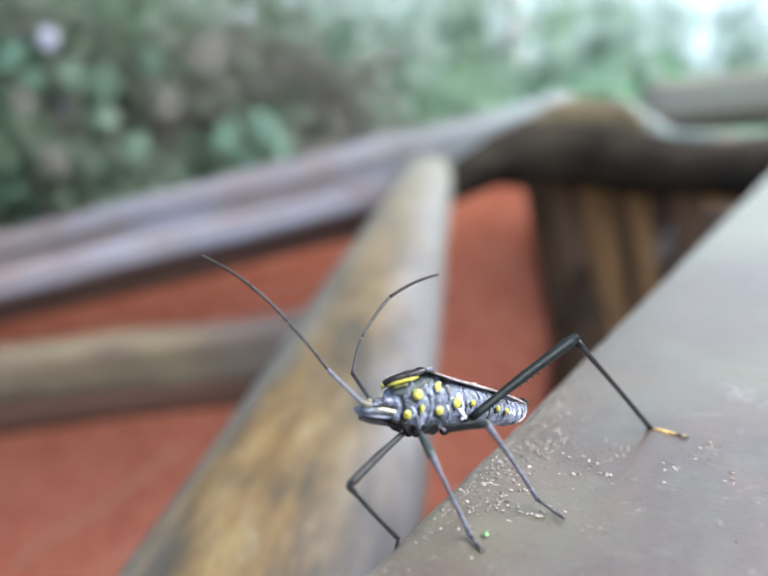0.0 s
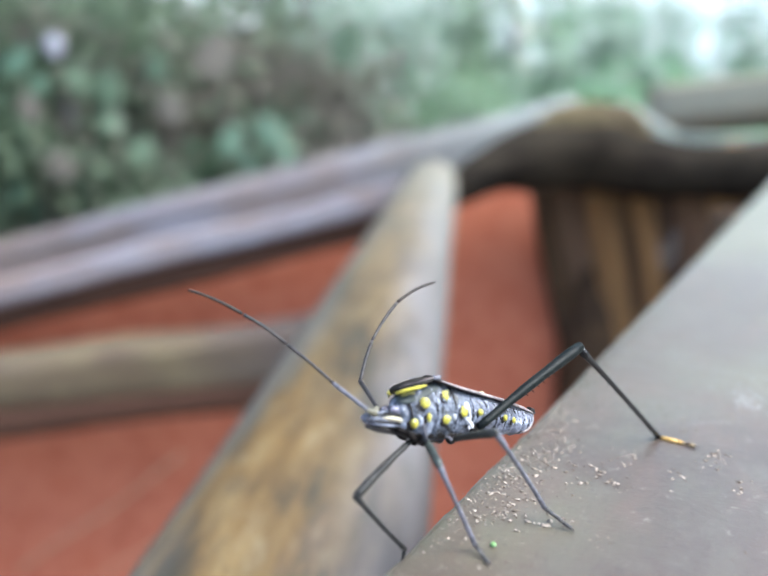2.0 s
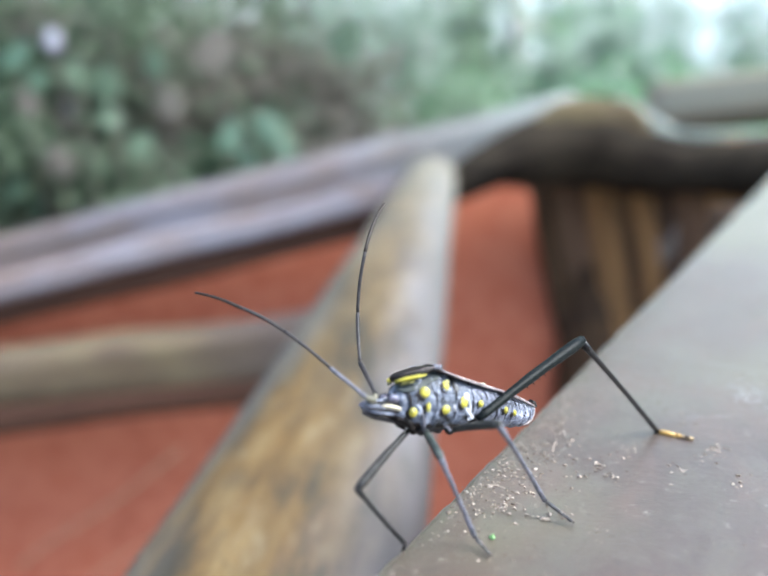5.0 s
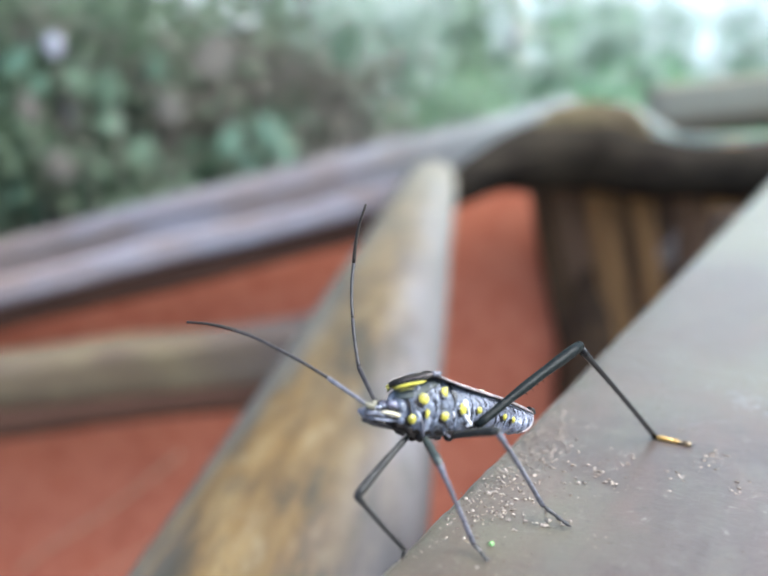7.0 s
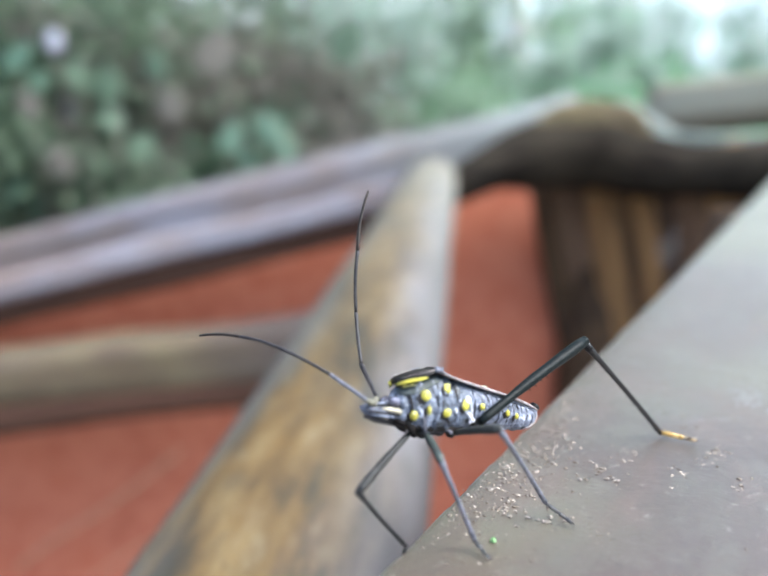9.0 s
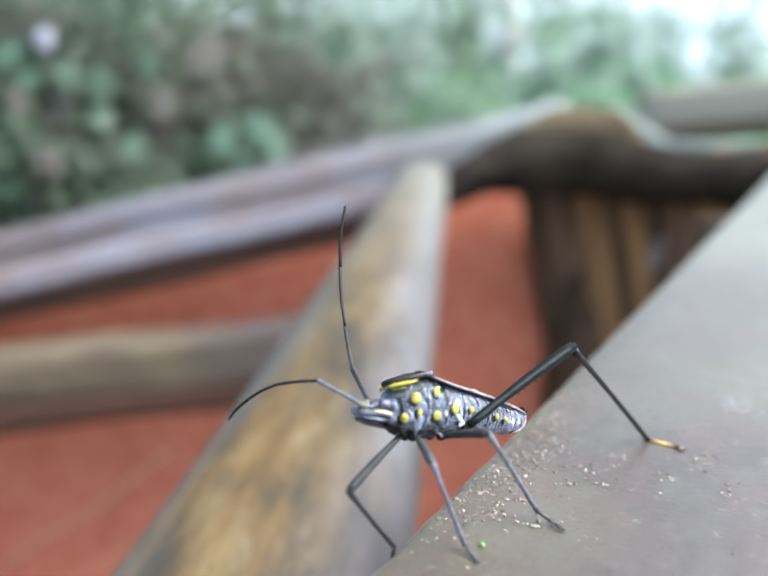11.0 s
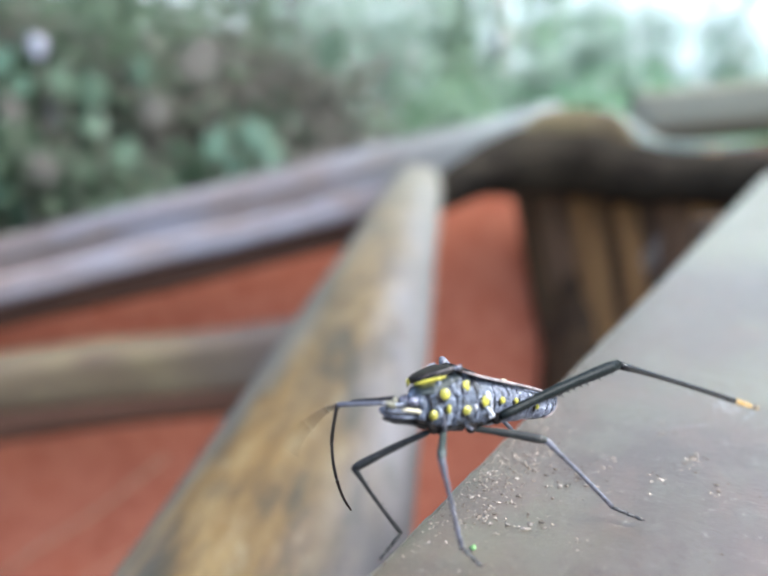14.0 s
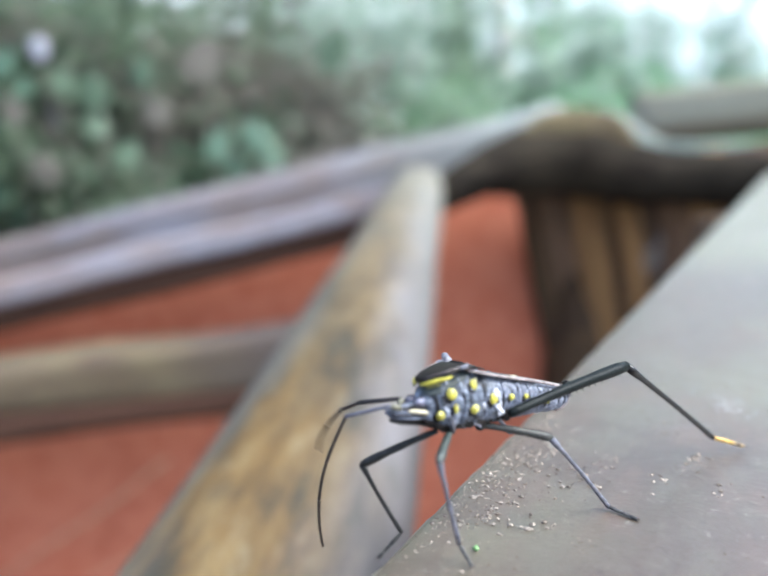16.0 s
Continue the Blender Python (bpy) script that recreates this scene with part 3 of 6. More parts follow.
    for k, (w, tone) in enumerate(((0.036, dark), (0.050, drab), (0.046, gold), (0.018, dark), (0.034, gold), (0.026, dark), (0.050, drab), (0.044, gold), (0.050, dark), (0.062, drab), (0.056, gold), (0.060, drab), (0.062, dark), (0.060, drab), (0.060, gold))):
        ob = part("board", bar_profile(0.858, rounded(w + (0.010 if k % 2 else 0.001), 0.022, 0.004), 14, 0.003, k), M_BOARD if k == 0 else M_PANEL, panel)
        ob.color = (*tone, 1)
        ob.matrix_basis = pose(x + w / 2, 0.010 * (k % 2) + 0.004 * rnd.random(), -0.84, 0, -90, 0) @ pose(0, 0, 0, 90)
        x += w
    # a pale ledge and the next bay's rail behind the corner
    for name, p, q, w, h, mat, lab in (
        ("pale_ledge", (0.40, 1.32, 0.010), (1.32, 0.77, 0.014), 0.08, 0.030, M_LEDGE, "pale greenish weathered ledge behind the corner"),
        ("far_rail", (0.585, 1.557, 0.084), (1.544, 0.962, 0.180), 0.07, 0.086, M_FAR, "greyish brown rail of the next railing bay"),
    ):
        p, q = Vector(p), Vector(q)
        rail = thing(name, lab, "railing", "railing timbers", at=along(p, q))
        part("timber", bar_profile((q - p).length, rounded(w, h, 0.010), 24, 0.004, p.x * 9), mat, rail)
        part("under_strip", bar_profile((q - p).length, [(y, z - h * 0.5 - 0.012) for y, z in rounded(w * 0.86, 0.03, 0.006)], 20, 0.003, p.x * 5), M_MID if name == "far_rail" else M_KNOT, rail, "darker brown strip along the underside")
    # a pale slanting brace from the ledge up to the corner's hump
    a, b = Vector((0.57, 1.22, -0.03)), Vector((0.445, 1.34, 0.072))
    brace = new("slanting_brace", mesh_of("slanting_brace", bar_profile((b - a).length, rounded(0.03, 0.042, 0.006), 16, 0.003, 4), M_BRACE))
    brace.matrix_basis = along(a, b)
    tagged(brace, "short pale slanting board behind the corner's hump", "railing", "railing timbers")
    # posts that carry the timbers
    for x, y, z, r in ((0.375, 0.685, -0.046, 0.04), (-0.21, -0.30, -0.046, 0.04), (-0.052, -0.085, -0.115, 0.032), (-1.72, 0.79, -0.30, 0.055), (0.83, 1.07, -0.022, 0.034), (1.05, 1.27, 0.085, 0.03), (1.28, 0.794, -0.022, 0.034), (1.50, 0.99, 0.13, 0.03), (0.72, 0.783, -0.04, 0.034), (-0.60, -0.92, -0.046, 0.04)):
        stand = thing("rail_post", "round dark wooden post below a railing timber", "post", "railing posts", at=pose(x, y, -0.945))
        part("shaft", rough_log(z + 0.945, r, x * 5, 20, 16), M_BOARD, stand).matrix_basis = pose(0, 0, 0, 0, -90, 0)
    # a wisp of cobweb on the boards
    rnd = random.Random(12)
    web = thing("cobweb_wisp", "small torn wisp of pale cobweb on the boards", "cobweb", at=pose(0.405, 0.965, -0.15))
    for k in range(7):
        a0 = Vector((rnd.gauss(0, 0.006), rnd.gauss(0, 0.003), rnd.gauss(0, 0.014)))
        part("strand", tube([a0, a0 + Vector((0.006, 0, 0.012)), a0 + Vector((0.002 + rnd.gauss(0, 0.005), 0, 0.026))], [0.0009, 0.0011, 0.0006], 6), M_WEB, web)


# ---- woods ----
def leaf_cloud(bm, count, place, size, rnd, droop=0.5):
    """Many small pointed leaves, each a folded blade of four faces."""
    for _ in range(count):
        c = place(rnd)
        if c is None:
            continue
        s = size * rnd.uniform(0.6, 1.35)
        m = Matrix.Translation(c) @ Euler((rnd.uniform(-droop, droop), rnd.uniform(-droop, droop), rnd.uniform(0, 6.28))).to_matrix().to_4x4()
        pts = [(-s, 0, 0), (-0.3 * s, 0.32 * s, 0.05 * s), (-0.3 * s, -0.32 * s, 0.05 * s), (0.35 * s, 0.26 * s, 0.03 * s), (0.35 * s, -0.26 * s, 0.03 * s), (s, 0, -0.12 * s)]
        v = [bm.verts.new(m @ Vector(p)) for p in pts]
        for f in ((0, 2, 1), (1, 2, 4, 3), (3, 4, 5)):
            bm.faces.new([v[i] for i in f])


def clumped(centers, spread):
    def place(rnd):
        c = rnd.choice(centers)
        return Vector((rnd.gauss(c[0], spread), rnd.gauss(c[1], spread), rnd.gauss(c[2], spread * 0.8)))
    return place


def shrub(x, y, z, height, width, mat, label, seed, leaves=900, size=0.06):
    rnd = random.Random(seed)
    ob = thing("shrub", label, "shrub", "forest undergrowth", at=pose(x, y, z))
    tips = []
    for k in range(7):
        a = rnd.uniform(0, 6.28)
        top = Vector((math.cos(a) * width * rnd.uniform(0.2, 0.9), math.sin(a) * width * rnd.uniform(0.2, 0.9), height * rnd.uniform(0.55, 1.0)))
        mid = top * 0.5 + Vector((rnd.gauss(0, 0.05), rnd.gauss(0, 0.05), 0.1))
        part("stem", tube([(0, 0, 0), mid, top], [0.018, 0.012, 0.005], 6), M_BARK, ob)
        tips += [top, mid * 0.4 + top * 0.6, mid]
    bm = bmesh.new()
    leaf_cloud(bm, leaves, clumped(tips, width * 0.25), size, rnd, 0.9)
    part("crown", bm, mat, ob, smooth=False)
    return ob


def tree(x, y, z, height, radius, mat, bark, label, seed, leaves=1500, size=0.10, crown=1.4, low=0.35):
    rnd = random.Random(seed)
    ob = thing("tree", label, "tree", "forest trees", at=pose(x, y, z))
    lean = Vector((rnd.gauss(0, 0.03), rnd.gauss(0, 0.03), 1))
    line = [lean * height * t + Vector((0.06 * math.sin(5 * t + seed), 0.06 * math.cos(4 * t), 0)) for t in (0, 0.15, 0.4, 0.65, 0.85, 1)]
    part("trunk", tube(line, [radius * 1.4, radius, radius * 0.85, radius * 0.6, radius * 0.4, radius * 0.15], 12), bark, ob)
    tips = []
    for k in range(12):
        t = rnd.uniform(low, 0.98)
        p = lean * height * t
        a = rnd.uniform(0, 6.28)
        q = p + Vector((math.cos(a), math.sin(a), rnd.uniform(0.0, 0.6))) * crown * rnd.uniform(0.5, 1.0)
        part("limb", tube([p, p * 0.5 + q * 0.5 + Vector((0, 0, 0.08)), q], [radius * 0.35, radius * 0.2, 0.01], 6), bark, ob)
        tips += [q, p * 0.4 + q * 0.6]
    bm = bmesh.new()
    leaf_cloud(bm, leaves, clumped(tips, crown * 0.28), size, rnd, 0.9)
    part("crown", bm, mat, ob, smooth=False)
    return ob


def broad_plants():
    """Broad-leaved plants on the slope, one stem to each large leaf."""
    rnd = random.Random(3)
    for x, y, z, s, mat in (
        (-1.34, 2.40, -0.17, 0.066, M_LEAF_BLUE), (-1.32, 2.48, 0.28, 0.066, M_LEAF_BLUE), (-0.97, 2.40, 0.18, 0.065, M_LEAF_TEAL), (-0.98, 2.42, 0.07, 0.058, M_LEAF_TEAL),
        (-0.55, 2.40, -0.00, 0.065, M_LEAF_BLUE), (-0.42, 2.40, 0.03, 0.070, M_LEAF_BLUE), (-0.16, 2.73, 0.35, 0.085, M_LEAF_TEAL),
        (-1.13, 2.32, -0.08, 0.060, M_LEAF_DUN), (-1.12, 2.40, 0.09, 0.058, M_LEAF_DUN), (-0.87, 2.40, -0.03, 0.054, M_LEAF_TEAL), (-0.83, 2.48, 0.25, 0.058, M_LEAF_TEAL),
        (-0.79, 2.48, 0.12, 0.066, M_LEAF_DUN), (-0.65, 2.65, 0.31, 0.091, M_LEAF_DUN), (-1.06, 2.36, 0.21, 0.050, M_LEAF_TEAL), (-1.22, 2.33, 0.11, 0.050, M_LEAF_DUN),
    ):
        foot = -1.25 + 0.10 * max(0.0, y - 2.2) * (1.6 - x) / 4
        ob = thing("broad_leaved_plant", "plant with broad drab or blue-green leaves on a thin stem", "plant", "broad-leaved plants", at=pose(x, y, foot))
        h = z - foot
        part("stem", tube([(0.05, 0.04, 0), (0.02, 0.05, h * 0.5), (0, 0.02, h - s * 0.8)], [0.008, 0.006, 0.004], 6), M_BARK, ob)
        for k in range(2 if mat is M_LEAF_BLUE else 1):
            bm = bmesh.new()
            turn = Matrix.Translation((0.05 * k, 0.03 * k, h - 0.08 * k)) @ Euler((rnd.uniform(0.9, 1.5), rnd.uniform(-0.5, 0.5), rnd.uniform(-0.6, 0.6))).to_matrix().to_4x4()
            r = s * (1 - 0.35 * k)
            top = [bm.verts.new(turn @ Vector((r * 0.72 * math.sin(a) * (1 - 0.25 * math.cos(a)), r * math.cos(a), -0.12 * r * math.sin(a) ** 2))) for a in (6.2832 * i / 18 for i in range(18))]
            mid = bm.verts.new(turn @ Vector((0, 0, 0.08 * r)))
            for i in range(18):
                bm.faces.new((mid, top[i], top[(i + 1) % 18]))
            part("leaf", bm, mat, ob)


def pale_glint():
    """An added pale blade that stands in for a blurred bright glint among the dark leaves."""
    ob = thing("glint_blade", "added whitish blade on a thin stem, standing in for a blurred glint", "plant", at=pose(-1.245, 2.615, -1.0))
    part("stem", tube([(0.03, 0.06, -0.2), (0.01, 0.06, 0.7), (0, 0.02, 1.33)], [0.008, 0.006, 0.004], 6), M_BARK, ob)
    part("blade", ball((0, 0, 1.340), 0.042, (0.85, 0.12, 1.0)), M_GLINT, ob)


def fallen_leaves():
    rnd = random.Random(77)
    bm = bmesh.new()

    def place(r):
        x, y = r.uniform(-6, 8), r.uniform(1.85, 13)
        left = max(0.0, 1.6 - x) / (1 + 0.02 * abs(x))
        return Vector((x, y, -1.19 + 0.10 * min(max(0.0, y - 2.2), 14) * min(left, 9) / 4 + 0.12 * noise.noise(Vector((x * 0.7, y * 0.7, 0)))))
    leaf_cloud(bm, 5000, place, 0.06, rnd, 0.5)
    tagged(new("fallen_leaves", mesh_of("fallen_leaves", bm, M_LEAF_DRY, False)), "brown fallen leaves on the forest soil", "leaves", kind="stuff")


def build_woods():
    fallen_leaves()
    broad_plants()
    pale_glint()
    k = 0
    rnd = random.Random(21)
    for x, y, h, w, mat, lab in (
        (-2.3, 3.0, 1.9, 0.75, M_LEAF_DARK, "dense dark green shrub on the forest slope"),
        (-1.5, 3.3, 1.7, 0.7, M_LEAF_DARK, "dense dark green shrub on the forest slope"),
        (-2.0, 3.6, 2.0, 0.7, M_LEAF_DARK, "dense dark green shrub on the forest slope"),
        (-0.35, 3.1, 1.2, 0.5, M_LEAF_DRY, "brownish withered shrub among green undergrowth"),
        (-0.8, 3.4, 1.5, 0.7, M_LEAF_DRY, "brownish withered shrub among green undergrowth"),
        (-1.9, 2.6, 1.2, 0.5, M_LEAF_TEAL, "blue-green shrub with broad shining leaves"),
        (-0.6, 2.9, 1.3, 0.45, M_LEAF_TEAL, "blue-green shrub with broad shining leaves"),
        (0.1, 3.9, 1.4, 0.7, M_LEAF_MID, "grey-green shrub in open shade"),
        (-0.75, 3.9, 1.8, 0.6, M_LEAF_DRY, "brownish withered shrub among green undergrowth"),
        (-0.1, 4.8, 2.2, 0.8, M_LEAF_PALE, "green shrub in thin shade, paled by haze"),
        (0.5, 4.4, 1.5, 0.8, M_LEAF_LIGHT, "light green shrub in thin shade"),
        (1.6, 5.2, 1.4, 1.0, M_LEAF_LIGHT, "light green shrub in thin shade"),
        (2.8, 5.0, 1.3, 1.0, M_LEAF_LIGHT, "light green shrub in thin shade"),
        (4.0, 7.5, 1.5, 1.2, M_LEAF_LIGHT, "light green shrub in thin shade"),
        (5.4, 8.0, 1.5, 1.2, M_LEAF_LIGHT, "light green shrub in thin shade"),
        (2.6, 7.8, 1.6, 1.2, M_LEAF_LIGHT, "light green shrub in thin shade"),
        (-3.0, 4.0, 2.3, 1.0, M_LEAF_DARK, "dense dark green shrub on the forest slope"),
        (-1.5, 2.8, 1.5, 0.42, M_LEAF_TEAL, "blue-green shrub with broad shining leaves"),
        (1.05, 6.0, 1.85, 0.55, M_LEAF_PALE, "green shrub in thin shade, paled by haze"),
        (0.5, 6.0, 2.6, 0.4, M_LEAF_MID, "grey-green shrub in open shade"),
        (1.62, 6.0, 2.4, 0.42, M_LEAF_PALE, "green shrub in thin shade, paled by haze"),
        (2.15, 6.4, 2.1, 0.3, M_LEAF_PALE, "green shrub in thin shade, paled by haze"),
        (2.9, 6.3, 1.8, 0.5, M_LEAF_LIGHT, "light green shrub in thin shade"),
        (-2.4, 3.7, 2.2, 0.8, M_LEAF_DARK, "dense dark green shrub on the forest slope"),
        (-1.3, 3.9, 2.3, 0.8, M_LEAF_DARK, "dense dark green shrub on the forest slope"),
        (-1.75, 2.95, 1.15, 0.5, M_LEAF_DARK, "dense dark green shrub on the forest slope"),
        (-1.2, 2.9, 1.05, 0.45, M_LEAF_DARK, "dense dark green shrub on the forest slope"),
        (-0.75, 2.85, 1.0, 0.4, M_LEAF_DRY, "brownish withered shrub among green undergrowth"),
        (-1.15, 3.15, 1.6, 0.6, M_LEAF_DRY, "brownish withered shrub among green undergrowth"),
        (-1.9, 3.2, 1.7, 0.6, M_LEAF_DARK, "dense dark green shrub on the forest slope"),
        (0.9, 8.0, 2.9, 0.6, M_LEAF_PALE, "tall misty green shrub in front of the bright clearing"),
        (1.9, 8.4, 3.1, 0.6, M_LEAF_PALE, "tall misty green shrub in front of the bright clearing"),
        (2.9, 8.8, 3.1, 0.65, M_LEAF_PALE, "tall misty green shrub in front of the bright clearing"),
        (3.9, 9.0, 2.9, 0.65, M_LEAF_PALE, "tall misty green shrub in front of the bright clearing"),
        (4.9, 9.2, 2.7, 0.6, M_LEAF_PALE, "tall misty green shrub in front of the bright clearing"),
        (-1.45, 2.75, 0.95, 0.35, M_LEAF_MID, "low grey-green shrub behind the railing"),
        (-1.05, 2.75, 1.15, 0.35, M_LEAF_DARK, "dense dark green shrub on the forest slope"),
        (-1.25, 2.95, 1.35, 0.4, M_LEAF_MID, "grey-green shrub in open shade"),
        (-1.62, 2.72, 1.1, 0.35, M_LEAF_MID, "low grey-green shrub behind the railing"),
        (-1.42, 2.62, 1.3, 0.3, M_LEAF_DARK, "dense dark green shrub on the forest slope"),
    ):
        k += 1
        shrub(x, y, -1.25, h, w, mat, lab, k, 5200 if x < 0.3 else 3600 if y > 7.9 else 3000, 0.05)
    k = 35
    for x, y, h, r, mat, bark, lab, n, c in (
        (-3.2, 5.2, 6, 0.10, M_LEAF_DARK, M_BARK, "slim forest tree with dark foliage", 2600, 1.6),
        (-2.0, 5.6, 6, 0.12, M_LEAF_DARK, M_BARK, "slim forest tree with dark foliage", 2600, 1.6),
        (-0.7, 6.2, 6, 0.09, M_LEAF_MID, M_BARK, "slim tree with grey-green foliage", 2600, 1.6),
        (0.3, 6.5, 6, 0.07, M_LEAF_MID, M_PALE_BARK, "pale-stemmed tree with thin foliage", 1600, 1.5),
        (1.55, 7.5, 7, 0.10, M_LEAF_LIGHT, M_PALE_BARK, "pale-stemmed tree with thin foliage", 1100, 1.7),
        (3.3, 9.5, 7, 0.07, M_LEAF_LIGHT, M_PALE_BARK, "young tree with light green leaves", 420, 1.9),
        (5.6, 9.0, 7, 0.07, M_LEAF_LIGHT, M_PALE_BARK, "young tree with light green leaves", 250, 1.9),
        (-4.6, 6.4, 7, 0.13, M_LEAF_DARK, M_BARK, "slim forest tree with dark foliage", 2600, 1.8),
        (-1.3, 8.5, 8, 0.16, M_LEAF_DARK, M_BARK, "slim forest tree with dark foliage", 3000, 2.2),
        (-4.0, 10.0, 8, 0.16, M_LEAF_DARK, M_BARK, "slim forest tree with dark foliage", 3000, 2.2),
        (2.6, 10.5, 8, 0.05, M_LEAF_LIGHT, M_PALE_BARK, "young tree with light green leaves", 240, 2.0),
        (4.2, 11.5, 8, 0.05, M_LEAF_MID, M_PALE_BARK, "thin pale tree in the open light", 240, 2.0),
        (6.6, 11.0, 8, 0.05, M_LEAF_LIGHT, M_PALE_BARK, "young tree with light green leaves", 240, 2.0),
        (1.2, 11.0, 8, 0.14, M_LEAF_LIGHT, M_BARK, "young tree with light green leaves", 1500, 2.2),
        (2.25, 9.0, 7, 0.045, M_LEAF_PALE, M_PALE_BARK, "thin pale tree in the open light", 50, 1.2),
        (3.75, 9.8, 7, 0.05, M_LEAF_PALE, M_PALE_BARK, "thin pale tree in the open light", 50, 1.2),
        (4.75, 10.2, 7, 0.045, M_LEAF_PALE, M_PALE_BARK, "thin pale tree in the open light", 60, 1.2),
        (5.15, 9.6, 7, 0.04, M_LEAF_PALE, M_PALE_BARK, "thin pale tree in the open light", 60, 1.2),
    ):
        k += 1
        tree(x, y, -1.25, h, r, mat, bark, lab, k, n, 0.10, c, 0.12)


# ---- grit on the rail ----
# where crumbs have gathered on the rail
GRIT_SPOTS = ((0.015, 0.0753), (0.0143, 0.0741), (0.0154, 0.0762), (0.0228, 0.0873), (0.0231, 0.0858), (0.0246, 0.085), (0.0245, 0.0889), (0.0184, 0.0812), (0.0193, 0.0826), (0.0211, 0.0817), (0.0222, 0.0821), (0.0211, 0.0788), (0.02, 0.0781), (0.0134, 0.0727), (0.0095, 0.07), (0.0123, 0.0716), (0.0165, 0.0733), (0.0262, 0.0767), (0.0264, 0.0762), (0.0271, 0.0739), (0.0277, 0.0729), (0.0235, 0.0739), (0.0128, 0.0674), (0.0137, 0.0679), (0.0069, 0.0644), (0.0172, 0.065), (0.0158, 0.07), (0.0189, 0.0657), (0.0319, 0.0808), (0.0304, 0.079), (0.043, 0.0807), (0.0423, 0.0801), (0.0423, 0.0788), (0.0445, 0.0812), (0.0358, 0.0754), (0.0335, 0.0719), (0.042, 0.0925), (0.0424, 0.0886), (0.0419, 0.0961), (0.028, 0.0897), (0.0308, 0.0958), (0.0415, 0.0722), (0.0395, 0.0781), (0.0172, 0.0801), (0.0198, 0.0801), (0.0235, 0.0836))


def lump(size, rnd, bm=None, center=(0, 0, 0)):
    bm = bm or bmesh.new()
    before = set(bm.verts)
    bmesh.ops.create_icosphere(bm, subdivisions=1, radius=size, matrix=Matrix.Translation(center))
    s = rnd.uniform(0, 90)
    for v in bm.verts:
        if v not in before:
            d = v.co - Vector(center)
            d *= 1 + 0.9 * noise.noise(d * (1.6 / size) + Vector((s, 0, 0)))
            v.co = Vector(center) + Vector((d.x, d.y, d.z * 0.5))
    return bm


def scatter(name, mat, label, spots, seed):
    rnd = random.Random(seed)
    verts, faces = [], []
    for x, y, s in spots:
        bm = lump(s, rnd, None, (x, y, s * 0.2))
        bm.verts.index_update()
        o = len(verts)
        verts += [tuple(v.co) for v in bm.verts]
        faces += [tuple(o + v.index for v in f.verts) for f in bm.faces]
        bm.free()
    me = bpy.data.meshes.new(name)
    me.from_pydata(verts, [], faces)
    me.materials.append(mat)
    return tagged(new(name, me), label, "dirt", kind="stuff")


